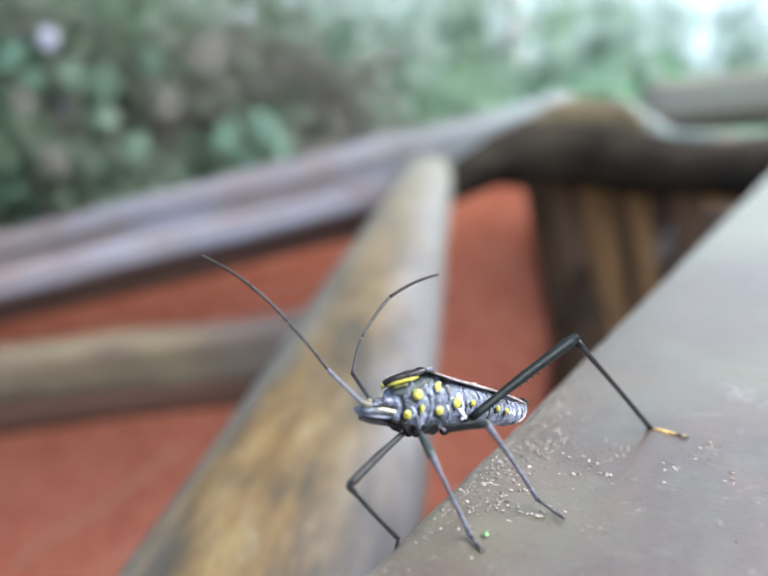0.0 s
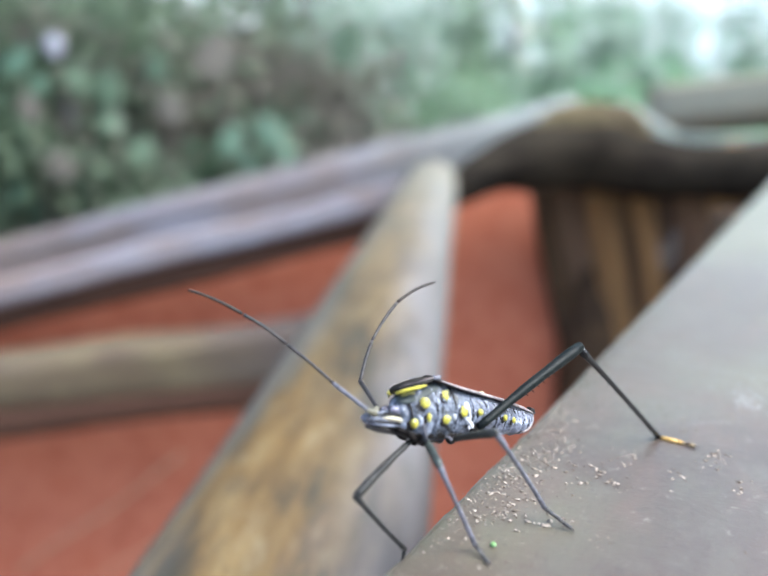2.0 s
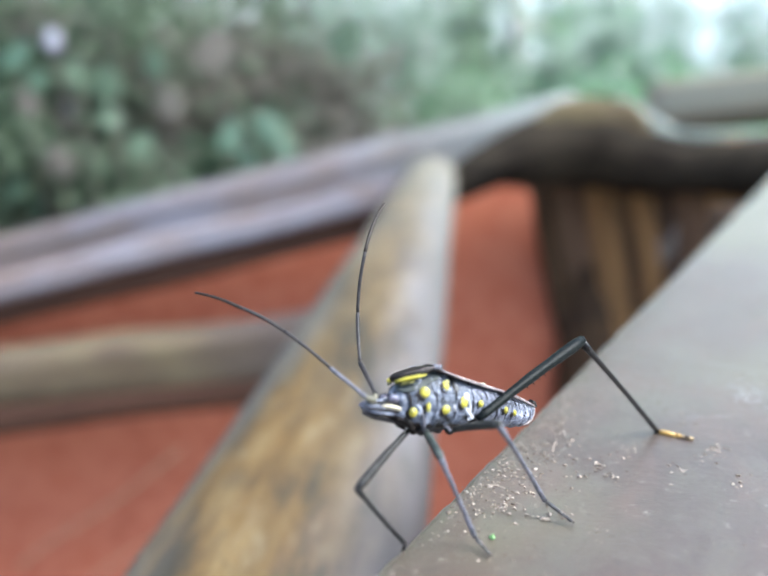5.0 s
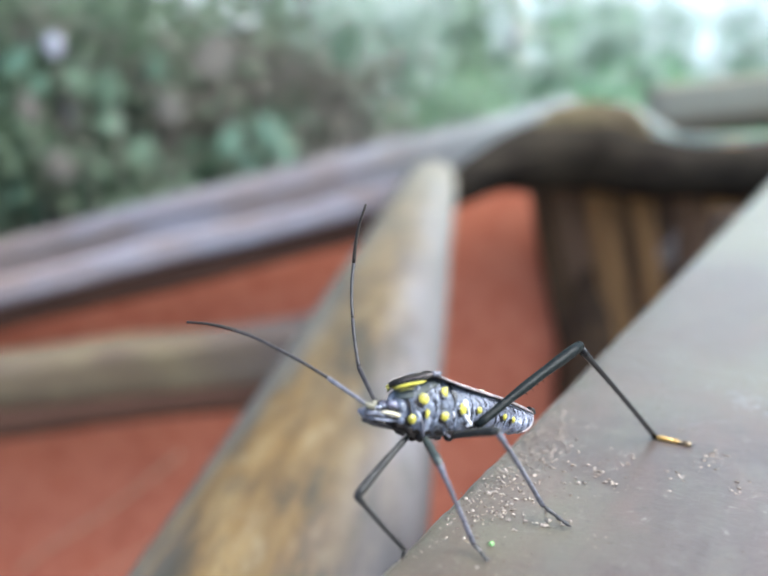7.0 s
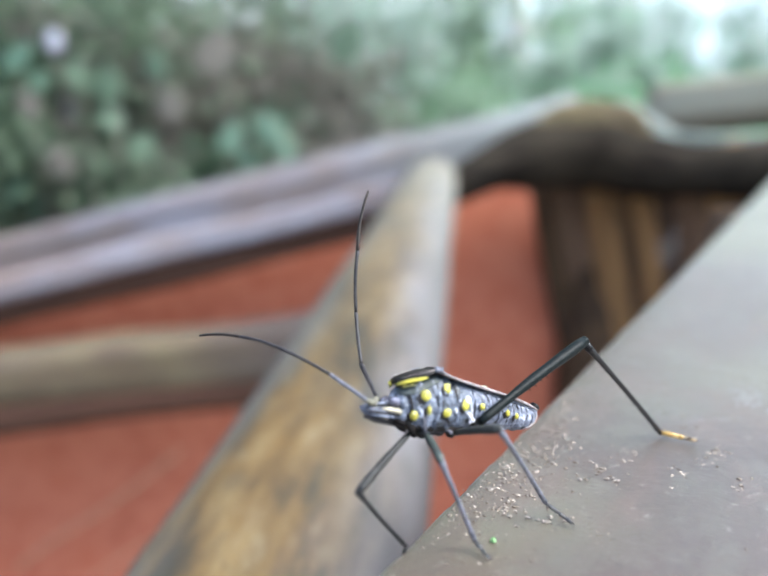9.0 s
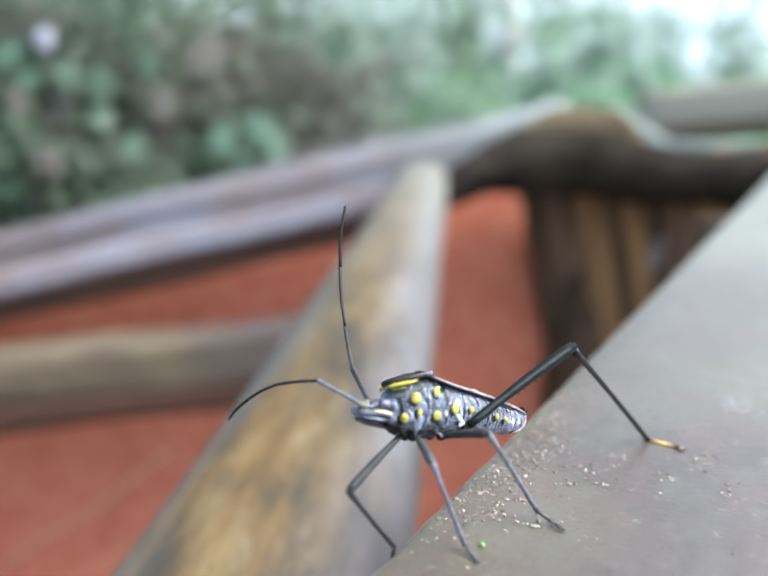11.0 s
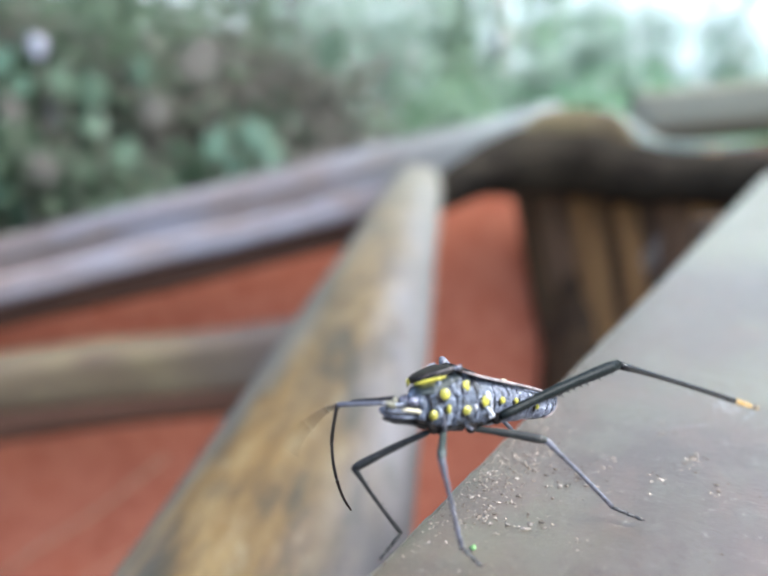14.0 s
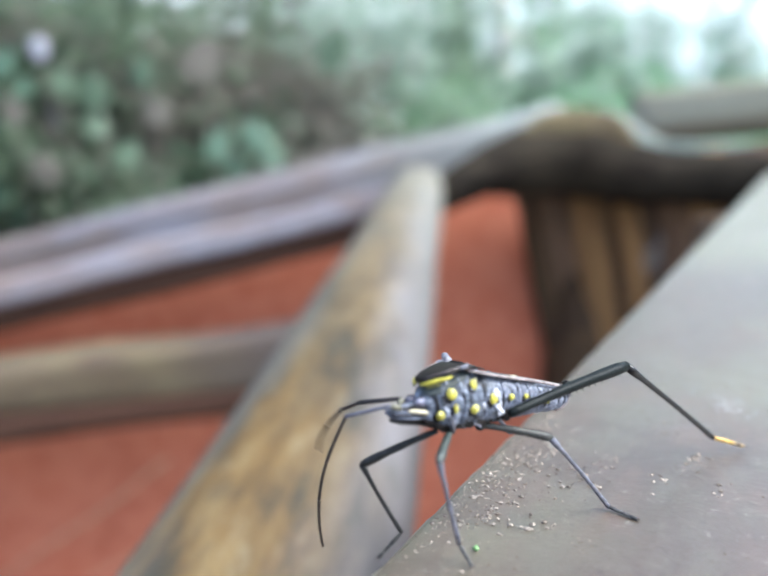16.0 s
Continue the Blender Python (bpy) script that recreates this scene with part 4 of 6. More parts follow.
def build_grit():
    rnd = random.Random(8)
    d = RAIL_WAY
    side = Vector((d.y, -d.x))
    start = RAIL_EDGE
    pale, moss = [], []
    for _ in range(800):
        t = rnd.uniform(-0.006, 0.10)
        w = abs(rnd.gauss(0, 0.006)) + 0.0016
        p = start + d * t + side * w
        (pale if rnd.random() < 0.5 else moss).append((p.x, p.y, 0.00005 + 0.00015 * rnd.random() ** 3))
    for _ in range(210):
        p = start + d * rnd.uniform(0.02, 0.19) + side * rnd.uniform(0.002, 0.075)
        for _ in range(rnd.randint(1, 3)):
            (pale if rnd.random() < 0.45 else moss).append((p.x + rnd.gauss(0, 0.0006), p.y + rnd.gauss(0, 0.0006), 0.00006 + 0.00016 * rnd.random() ** 2))
    for _ in range(1800):
        p = start + d * rnd.uniform(-0.005, 0.16) + side * rnd.uniform(0.0012, 0.07)
        (pale if rnd.random() < 0.5 else moss).append((p.x, p.y, 0.00003 + 0.00009 * rnd.random() ** 2))
    for _ in range(22):
        c = start + d * rnd.uniform(-0.005, 0.13) + side * rnd.uniform(0.002, 0.045)
        for _ in range(rnd.randint(3, 16)):
            (pale if rnd.random() < 0.5 else moss).append((c.x + rnd.gauss(0, 0.0008), c.y + rnd.gauss(0, 0.0012), rnd.uniform(0.00006, 0.00017)))
    for x, y in GRIT_SPOTS:
        spread = rnd.uniform(0.0004, 0.0009)
        for _ in range(rnd.randint(5, 15)):
            (pale if rnd.random() < 0.6 else moss).append((x + rnd.gauss(0, spread), y + rnd.gauss(0, spread * 1.2), 0.00009 + 0.00023 * rnd.random() ** 2))
    for _ in range(120):
        p = start + d * rnd.uniform(-0.002, 0.05) + side * (0.0008 + abs(rnd.gauss(0, 0.0035)))
        (pale if rnd.random() < 0.45 else moss).append((p.x, p.y, 0.00006 + 0.00016 * rnd.random() ** 2))
    for _ in range(380):
        p = start + d * rnd.uniform(0.012, 0.055) + side * (0.0015 + abs(rnd.gauss(0, 0.004)))
        (pale if rnd.random() < 0.6 else moss).append((p.x, p.y, 0.00008 + 0.00020 * rnd.random() ** 2))
    for _ in range(200):
        p = start + d * rnd.uniform(-0.004, 0.07) + side * rnd.uniform(0.0007, 0.0022)
        (pale if rnd.random() < 0.55 else moss).append((p.x, p.y, 0.00006 + 0.00014 * rnd.random() ** 2))
    scatter("grit", M_CRUMB, "pale dust crumbs on the rail", pale, 1)
    scatter("moss_crumbs", M_MOSS, "brownish green moss crumbs on the rail", moss, 2)
    # pale scratches in the varnish
    for p, q in (((0.0388, 0.0902), (0.0505, 0.0913)), ((0.0624, 0.1092), (0.0621, 0.1054))):
        p, q = Vector(p), Vector(q)
        pts = [(p + (q - p) * (k / 9)).to_3d() + Vector((rnd.gauss(0, 0.0001), rnd.gauss(0, 0.00015), 0.00001)) for k in range(10)]
        tagged(new("scratch", mesh_of("scratch", tube(pts, [0.00002 + 0.00002 * (k % 3) for k in range(10)], 5, flat=0.5), M_FLAKE)), "thin pale scratch in the rail's varnish", "scratch", "scratches in the varnish")
    # one fresh green speck and a pale patch of flaking varnish
    tagged(new("green_speck", mesh_of("green_speck", lump(0.00042, rnd, None, (SPECK.x, SPECK.y, 0.0003)), M_GREEN)), "tiny bright green speck on the rail", "plant bit")
    flakes = [(FLAKE.x + rnd.gauss(0, 0.0016), FLAKE.y + rnd.gauss(0, 0.0030), rnd.uniform(0.0001, 0.00036)) for _ in range(40)]
    ob = scatter("varnish_flakes", M_FLAKE, "whitish flakes of peeling varnish", flakes, 3)
    ob.scale = (1, 1, 0.35)


BUG_ROWS = [
    (0, 7.37, 68.79, 11, 21.93, -11, -151.46),
    (1.5, 7.25, 67.96, 11.42, 21.88, -11.79, -150.9),
    (2.5, 7.26, 68.16, 11.41, 20.15, -11.63, -151.2),
    (4, 7.26, 67.49, 11.96, 19.28, -12.48, -151.96),
    (6.5, 7.23, 67.43, 12.02, 19.41, -12.87, -151.96),
    (8, 7.33, 67.56, 11.9, 19.61, -13.03, -152.57),
    (9, 7.27, 67.23, 12.08, 18.9, -12.43, -152.6),
    (11.5, 7.43, 68.54, 11.46, 22.05, -12.22, -153.22),
    (12, 7.73, 68.61, 11.61, 22.62, -11.56, -153.38),
    (12.2, 9.17, 68.86, 12.25, 19.92, -11.02, -152.97),
    (12.4, 9.02, 68.87, 12.16, 19.55, -10.99, -152.88),
    (12.5, 9.64, 67.32, 13.28, 17.65, -9.2, -152.27),
    (13, 10.46, 66.73, 13.73, 15.74, -6.57, -154.29),
    (13.5, 10.71, 66.99, 13.65, 14.93, -6.69, -154.37),
    (13.9, 11.46, 66.64, 14.26, 15.29, -7.03, -153.74),
    (14.2, 11.13, 66.21, 13.52, 13.7, -7.74, -152.8),
    (14.5, 11.52, 66.34, 14.26, 13.39, -5.73, -154.61),
    (15, 11.85, 66.04, 14.81, 10.69, -4.02, -156.07),
    (15.5, 11.97, 66.04, 14.93, 9.13, -3.41, -156.42),
    (16, 11.96, 65.57, 14.94, 12.27, -3.57, -155.13),
]
LEFT_HIND_ROOT = (-0.86, 2.74, -1.09)
LEFT_HIND_KNEE = [
    (0, -16.53, 3.44, 7.99), (1.5, -16.51, 3.07, 8.05), (4, -16.51, 2.47, 8.07), (8, -16.31, 2.5, 8.39),
    (11.5, -16.34, 2.74, 8.34), (12, -16.32, 2.81, 8.39), (12.2, -16.29, 2.77, 8.46), (12.5, -16.56, 2.95, 8.22),
    (13, -16.77, 0.89, 7.62), (13.5, -16.71, 1.01, 7.74), (13.7, -16.67, 1.05, 7.82), (13.9, -17.62, 2.05, 6.15),
    (14, -18.49, 2.37, 3.72), (14.2, -18.7, 2.45, 3.14), (15, -18.86, 1.34, 2.37), (15.5, -18.88, 1.17, 2.25),
    (16, -18.9, 0.98, 2.07),
]
LEFT_HIND_ANKLE = [
    (0, -36.42, -2.34, -3.52), (1.5, -36.64, -2.06, -3.37), (4, -36.78, -2.82, -3.04), (8, -36.6, -3.04, -2.58),
    (11.5, -36.48, -2.92, -2.82), (12, -36.21, -3.39, -2.96), (12.2, -35.29, -3.84, -4.09), (12.5, -34.22, -4.5, -5.91),
    (13, -33.29, -7.16, -7.52), (13.5, -32.97, -7.03, -7.68), (13.7, -32.75, -6.83, -7.84), (13.9, -40.56, 0.73, -0.25),
    (14, -41.65, 1.38, -1.93), (14.2, -40.31, -0.04, -6.75), (15, -39.09, -2.97, -9.67), (15.5, -38.82, -3.2, -10.24),
    (16, -39.11, -3.57, -9.95),
]
LEFT_HIND_TOE = [
    (0, -38.18, 2.1, -4.57), (1.5, -38.52, 2.32, -4.49), (4, -39.25, 1.3, -3.89), (8, -39.14, 1.06, -3.4),
    (11.5, -38.3, 1.47, -3.92), (12, -38.14, 0.87, -4.41), (12.2, -37.16, 0.48, -5.4), (12.5, -37.72, -1.31, -7.03),
    (13, -36.29, -3.5, -8.72), (13.5, -36.18, -3.46, -8.6), (13.7, -36.62, -3.96, -8.64), (13.9, -44.06, 3.95, 0.99),
    (14, -46.33, 1.92, -3.28), (14.2, -44.76, 1.81, -7.82), (15, -43.72, -1.85, -11.08), (15.5, -43.38, -1.8, -11.67),
    (16, -43.59, -1.96, -11.48),
]
LEFT_MID_ROOT = (1.28, 0.54, -2.39)
LEFT_MID_KNEE = [
    (0, 1.44, 8.06, -1.57), (1.5, 1.37, 8.04, -1.5), (4, 0.85, 8, -1.34), (8, 0.82, 7.99, -1.35),
    (11.5, 0.97, 8.08, -1.9), (12, 0.72, 8.07, -1.96), (12.2, 1.36, 8.05, -1.59), (12.4, 0.51, 8.08, -1.73),
    (12.5, 1.28, 8.06, -1.36), (12.6, -2.73, 7.03, -3.02), (13, -4.34, 5.45, -4.15), (13.5, -4.35, 5.57, -3.75),
    (14.2, -3.86, 6.1, -3.22), (15, -5.2, 4.03, -3.95), (15.5, -5.07, 4.31, -3.87), (16, -5.53, 3.28, -4.06),
]
LEFT_MID_ANKLE = [
    (0, -9.21, 3.23, -10.23), (1.5, -9.35, 3.12, -10.05), (4, -9.86, 3.15, -9.96), (8, -9.97, 2.75, -9.63),
    (11.5, -9.83, 2.94, -10.2), (12, -9.95, 2.42, -10.09), (12.2, -8.35, 2.48, -10.91), (12.4, -8.66, 1.64, -10.95),
    (12.5, -11.33, 4.21, -7.44), (12.6, -14.04, 5.77, -12.01), (13, -16.14, 3.2, -12.33), (13.5, -15.93, 3.47, -12.27),
    (14.2, -15.26, 3.89, -11.94), (15, -15.7, 1.73, -13.67), (15.5, -15.33, 2.09, -13.87), (16, -15.79, 0.68, -13.96),
]
LEFT_MID_TOE = [
    (0, -10.21, 6.16, -12.06), (1.5, -10.71, 5.75, -12.14), (4, -11.41, 5.74, -11.99), (8, -11.72, 5.23, -11.63),
    (11.5, -11.1, 5.76, -12.01), (12, -10.84, 5.19, -12.28), (12.2, -9.55, 5.27, -12.85), (12.4, -9.81, 4.73, -12.51),
    (12.5, -13.83, 6.13, -9.24), (12.6, -17.22, 6.45, -13.39), (13, -18.54, 5.68, -13.43), (13.5, -18.19, 6.09, -13.33),
    (14.2, -17.06, 6.86, -13.02), (15, -17.14, 4.96, -14.52), (15.5, -16.84, 5.3, -14.69), (16, -17.12, 3.96, -14.79),
]
LEFT_FORE_ROOT = (4.23, -0.16, -2.21)
LEFT_FORE_KNEE = [
    (0, 6.21, 5.32, -4.68), (1.5, 6.24, 5.28, -4.63), (4, 5.84, 5.37, -4.69), (8, 5.82, 5.39, -4.65),
    (11.5, 5.79, 5.42, -4.72), (12, 6.37, 5.12, -4.87), (12.2, 6.81, 4.9, -4.89), (12.5, 7.34, 4.77, -4.6),
    (13, 7.66, 4.56, -4.41), (13.5, 7.86, 4.62, -4.11), (14.2, 7.74, 4.59, -4.23), (14.5, 7.82, 4.24, -4.78),
    (15, 7.88, 4.2, -4.77), (15.5, 7.9, 4.26, -4.61), (16, 8.37, 3.94, -4.34),
]
LEFT_FORE_ANKLE = [
    (0, 0.47, 3.32, -12.96), (1.5, 0.47, 3.09, -12.94), (4, -0.1, 3.18, -12.9), (8, -0.11, 3.16, -12.86),
    (11.5, 0.2, 3.23, -13.09), (12, 0.78, 3.14, -13.33), (12.2, 1.9, 3.17, -13.84), (12.5, 3.69, 3.66, -14.17),
    (13, 3.67, 2.25, -13.77), (13.5, 4.31, 4.26, -13.8), (14.2, 4.06, 2.14, -13.66), (14.5, 3.66, 1.57, -13.95),
    (15, 4.87, 2.25, -14.55), (15.5, 4.94, 2.69, -14.49), (16, 4.89, 1.35, -13.85),
]
LEFT_FORE_TOE = [
    (0, 0.61, 5.53, -14.22), (1.5, 0.39, 5.13, -14.42), (4, -0.55, 5.18, -14.35), (8, -0.56, 5.13, -14.34),
    (11.5, 0.05, 5.29, -14.59), (12, 0.58, 5.16, -14.84), (12.2, 1.85, 5.25, -15.23), (12.5, 1.76, 3.69, -15.57),
    (13, 3.17, 3.93, -15.51), (13.5, 2.83, 3.55, -15.55), (14.2, 3.76, 4.04, -15.22), (14.5, 3.84, 3.42, -15.6),
    (15, 4.67, 4.31, -15.89), (15.5, 4.75, 4.74, -15.83), (16, 4.29, 2.62, -15.86),
]
RIGHT_FORE_ROOT = (6.28, 0.17, -2.43)
RIGHT_FORE_KNEE = [
    (0, 13.36, 1.1, -7.24), (1.5, 13.26, 0.95, -7.32), (4, 12.83, 1.49, -7.75), (8, 12.7, 1.61, -7.88),
    (11.5, 12.93, 1.68, -7.61), (12, 13.17, 1.24, -7.4), (12.2, 13.17, -2.61, -6.62), (12.5, 12.55, -4.16, -6.27),
    (13, 13.16, -3.33, -6.02), (13.5, 13.03, -3.6, -6.09), (14.2, 13.06, -3.48, -6.08), (14.5, 12.51, -4.47, -6.01),
    (15, 12.8, -3.79, -6.31), (15.5, 13.1, -3.24, -6.32), (16, 12.9, -4.13, -5.89),
]
RIGHT_FORE_ANKLE = [
    (0, 6.92, -0.42, -13.09), (1.5, 6.72, -0.65, -13.11), (4, 6.32, -0.09, -13.59), (8, 6.13, -0.07, -13.62),
    (11.5, 6.6, -0.24, -13.51), (12, 7.04, -0.57, -13.55), (12.2, 6.59, -2.09, -12.56), (12.5, 6.74, -3.19, -12.9),
    (13, 7.81, -3.24, -13.08), (13.5, 7.77, -3.28, -13.24), (14.2, 7.91, -3.03, -13.29), (14.5, 8.25, -3.46, -13.75),
    (15, 8.81, -2.81, -14.19), (15.5, 9.04, -2.44, -14.19), (16, 8.65, -4.06, -13.74),
]
RIGHT_FORE_TOE = [
    (0, 6.47, -2.53, -16.65), (1.5, 6.21, -2.76, -16.66), (4, 5.76, -2.03, -17.23), (8, 5.55, -2.04, -17.25),
    (11.5, 6.08, -2.35, -17.06), (12, 6.57, -2.72, -17.08), (12.2, 9.81, -0.26, -15), (12.5, 10.17, -1.51, -15.19),
    (13, 11.21, -1.26, -15.18), (13.5, 11.23, -1.19, -15.03), (14.2, 11.61, -1.4, -15.12), (14.5, 12.01, -1.75, -15.29),
    (15, 12.6, -1.03, -15.56), (15.5, 12.8, -0.58, -15.61), (16, 12.43, -2.44, -15.31),
]
LEFT_ANTENNA_ROOT = (11.88, 1.06, 0.89)
LEFT_ANTENNA_SCAPE = [
    (0, 13.91, -2.31, 4.29), (1, 13.76, -2.60, 4.07), (1.5, 13.96, -2.68, 3.85), (2.5, 13.42, -3.24, 3.38),
    (3, 13.91, -2.90, 3.58), (3.5, 14.15, -2.47, 3.96), (4, 14.08, -2.52, 3.95), (6.5, 14.01, -3.07, 3.22),
    (7, 14.20, -2.89, 3.35), (8, 14.33, -2.78, 3.40), (9, 14.09, -2.98, 3.30), (11.5, 14.75, -2.73, 3.00),
    (12, 14.99, -2.99, 1.89), (12.3, 15.08, -3.00, 0.33), (12.5, 14.80, -3.23, 1.21), (13, 15.31, -2.84, 0.62),
    (13.5, 15.29, -2.86, 0.86), (14, 15.20, -2.93, 0.53), (14.5, 14.93, -3.09, 0.20), (15, 15.04, -3.03, 0.28),
    (15.5, 14.89, -2.90, -0.64), (16, 15.02, -2.87, -0.43),
]
LEFT_ANTENNA_SECOND = [
    (0, 18.03, -3.28, 9.30), (1, 18.25, -3.82, 8.79), (1.5, 17.50, -5.75, 8.06), (2.5, 18.56, -4.98, 7.51),
    (3, 18.60, -4.40, 7.73), (3.5, 18.67, -4.34, 7.93), (4, 17.79, -5.64, 7.98), (6.5, 18.74, -5.81, 6.36),
    (7, 18.84, -6.00, 6.26), (8, 18.17, -7.16, 5.80), (9, 18.42, -6.72, 5.93), (11.5, 16.33, -8.75, 2.01),
    (12, 15.68, -8.28, -1.45), (12.3, 16.88, -6.60, -4.52), (12.5, 13.85, -8.00, -2.79), (13, 16.01, -7.11, -3.96),
    (13.5, 16.08, -7.70, -3.10), (14, 13.96, -7.15, -3.98), (14.5, 13.43, -6.27, -5.03), (15, 14.03, -6.76, -4.69),
    (15.5, 14.66, -6.03, -6.10), (16, 16.05, -6.19, -5.68),
]
LEFT_ANTENNA_THIRD = [
    (0, 22.02, -3.91, 13.03), (1, 22.66, -4.67, 12.29), (1.5, 22.21, -6.84, 11.24), (2.5, 22.49, -7.12, 10.54),
    (3, 21.73, -7.94, 10.34), (3.5, 22.95, -5.98, 10.79), (4, 22.10, -7.53, 10.62), (6.5, 22.58, -9.03, 8.36),
    (7, 22.28, -9.70, 8.16), (8, 21.82, -10.91, 7.14), (9, 21.40, -11.06, 7.14), (11.5, 17.25, -13.63, -0.11),
    (12, 15.41, -12.63, -4.64), (12.3, 17.78, -8.96, -9.29), (12.5, 12.59, -10.77, -7.25), (13, 15.54, -10.07, -8.45),
    (13.5, 15.97, -11.30, -7.12), (14, 12.29, -9.53, -8.53), (14.5, 11.32, -7.52, -9.84), (15, 12.35, -8.63, -9.47),
    (15.5, 14.07, -6.66, -11.43), (16, 16.04, -8.87, -10.37),
]
LEFT_ANTENNA_TIP = [
    (0, 26.36, -6.48, 16.27), (1, 26.69, -7.86, 15.39), (1.5, 27.86, -7.81, 13.70), (2.5, 27.86, -8.55, 12.78),
    (3, 26.85, -10.04, 12.66), (3.5, 26.11, -10.69, 12.74), (4, 25.53, -12.01, 12.66), (6.5, 26.47, -13.45, 9.54),
    (7, 26.43, -13.94, 9.07), (8, 24.67, -16.18, 7.39), (9, 24.49, -16.20, 7.30), (11.5, 17.03, -18.91, -2.94),
    (12, 14.79, -16.12, -9.48), (12.3, 16.79, -12.48, -14.04), (12.5, 9.72, -12.55, -12.21), (13, 13.75, -13.55, -13.00),
    (13.5, 15.00, -15.04, -11.71), (14, 9.25, -12.36, -12.86), (14.5, 8.00, -9.74, -14.32), (15, 9.55, -10.96, -14.24),
    (15.5, 11.89, -7.91, -16.88), (16, 15.21, -10.48, -16.09),
]
RIGHT_ANTENNA_ROOT = (9.92, -0.44, 1.17)
RIGHT_ANTENNA_SCAPE = [
    (0, 9.76, -4.64, 4.15), (1, 9.68, -4.58, 4.23), (1.5, 9.56, -4.63, 4.15), (2.5, 9.54, -4.77, 3.94),
    (3, 9.63, -4.69, 4.06), (3.5, 10.10, -4.20, 4.69), (4, 9.85, -4.30, 4.58), (6.5, 9.72, -4.37, 4.49),
    (7, 9.96, -4.19, 4.70), (8, 9.75, -4.28, 4.60), (9, 9.81, -4.35, 4.52), (11.5, 9.90, -4.23, 4.66),
    (12, 10.29, -4.96, 3.61), (12.3, 12.86, -4.47, 2.43),
]
RIGHT_ANTENNA_SECOND = [
    (0, 6.78, -7.93, 8.47), (1, 6.60, -7.86, 8.49), (1.5, 6.34, -6.48, 9.11), (2.5, 6.80, -8.15, 8.35),
    (3, 7.99, -7.20, 9.49), (3.5, 8.93, -5.17, 10.70), (4, 8.89, -6.54, 10.28), (6.5, 9.32, -7.05, 10.07),
    (7, 9.63, -6.79, 10.32), (8, 10.17, -5.73, 10.61), (9, 9.70, -6.37, 10.38), (11.5, 9.19, -7.99, 9.54),
    (12, 11.25, -8.98, 8.23), (12.3, 11.40, -10.48, 2.91),
]
RIGHT_ANTENNA_THIRD = [
    (0, 2.29, -8.71, 13.79), (1, 1.63, -9.69, 13.07), (1.5, 1.22, -9.06, 13.13), (2.5, 3.09, -8.60, 14.27),
    (3, 5.77, -7.52, 16.12), (3.5, 7.94, -3.50, 17.43), (4, 8.17, -5.22, 17.11), (6.5, 10.35, -5.93, 16.97),
    (7, 8.91, -8.45, 17.08), (8, 10.25, -6.79, 17.53), (9, 10.12, -5.81, 17.35), (11.5, 10.22, -8.23, 16.46),
    (12, 10.06, -14.86, 11.84), (12.3, 8.97, -17.04, 3.03),
]
RIGHT_ANTENNA_TIP = [
    (0, -3.74, -6.51, 16.82), (1, -4.67, -8.33, 16.05), (1.5, -5.27, -8.81, 16.00), (2.5, -2.87, -10.13, 17.81),
    (3, 1.35, -8.21, 21.63), (3.5, 3.64, -5.93, 22.53), (4, 4.46, -6.40, 23.05), (6.5, 8.72, -6.72, 23.83),
    (7, 8.78, -6.11, 23.80), (8, 9.48, -6.01, 24.55), (9, 9.26, -5.40, 24.38), (11.5, 11.03, -6.10, 23.41),
    (12, 9.16, -20.63, 15.88), (12.3, 5.44, -23.20, 2.77),
]

# from 12.4 s on the antenna on the far side waves quickly between these two poses
WAVE_OUT = ((12.84, -4.63, 0.56), (13.6, -10.76, 0.01), (14.1, -17.5, -1.83), (15.37, -23.52, -5.37))
WAVE_IN = ((12.53, -4.78, 0.3), (11.17, -10.16, -2.48), (9.59, -15.7, -6.46), (7.01, -20.22, -11.3))
for joint, out_at, in_at in zip((RIGHT_ANTENNA_SCAPE, RIGHT_ANTENNA_SECOND, RIGHT_ANTENNA_THIRD, RIGHT_ANTENNA_TIP), WAVE_OUT, WAVE_IN):
    for beat in range(36):
        joint.append((12.4 + 0.1 * beat + 1 / 30, *(in_at if beat % 2 else out_at)))
    joint.append((16.0, *[(a + b) / 2 for a, b in zip(out_at, in_at)]))


# ---- the insect ----
def mm(p):
    return Vector(p) * MM


def station_at(stations, x):
    """The body's measures at x, smoothly between its stations."""
    for a, b in zip(stations, stations[1:]):
        if b[0] <= x <= a[0]:
            f = (a[0] - x) / (a[0] - b[0])
            return [p + f * (q - p) for p, q in zip(a[1:], b[1:])]
    return list(stations[-1][1:])


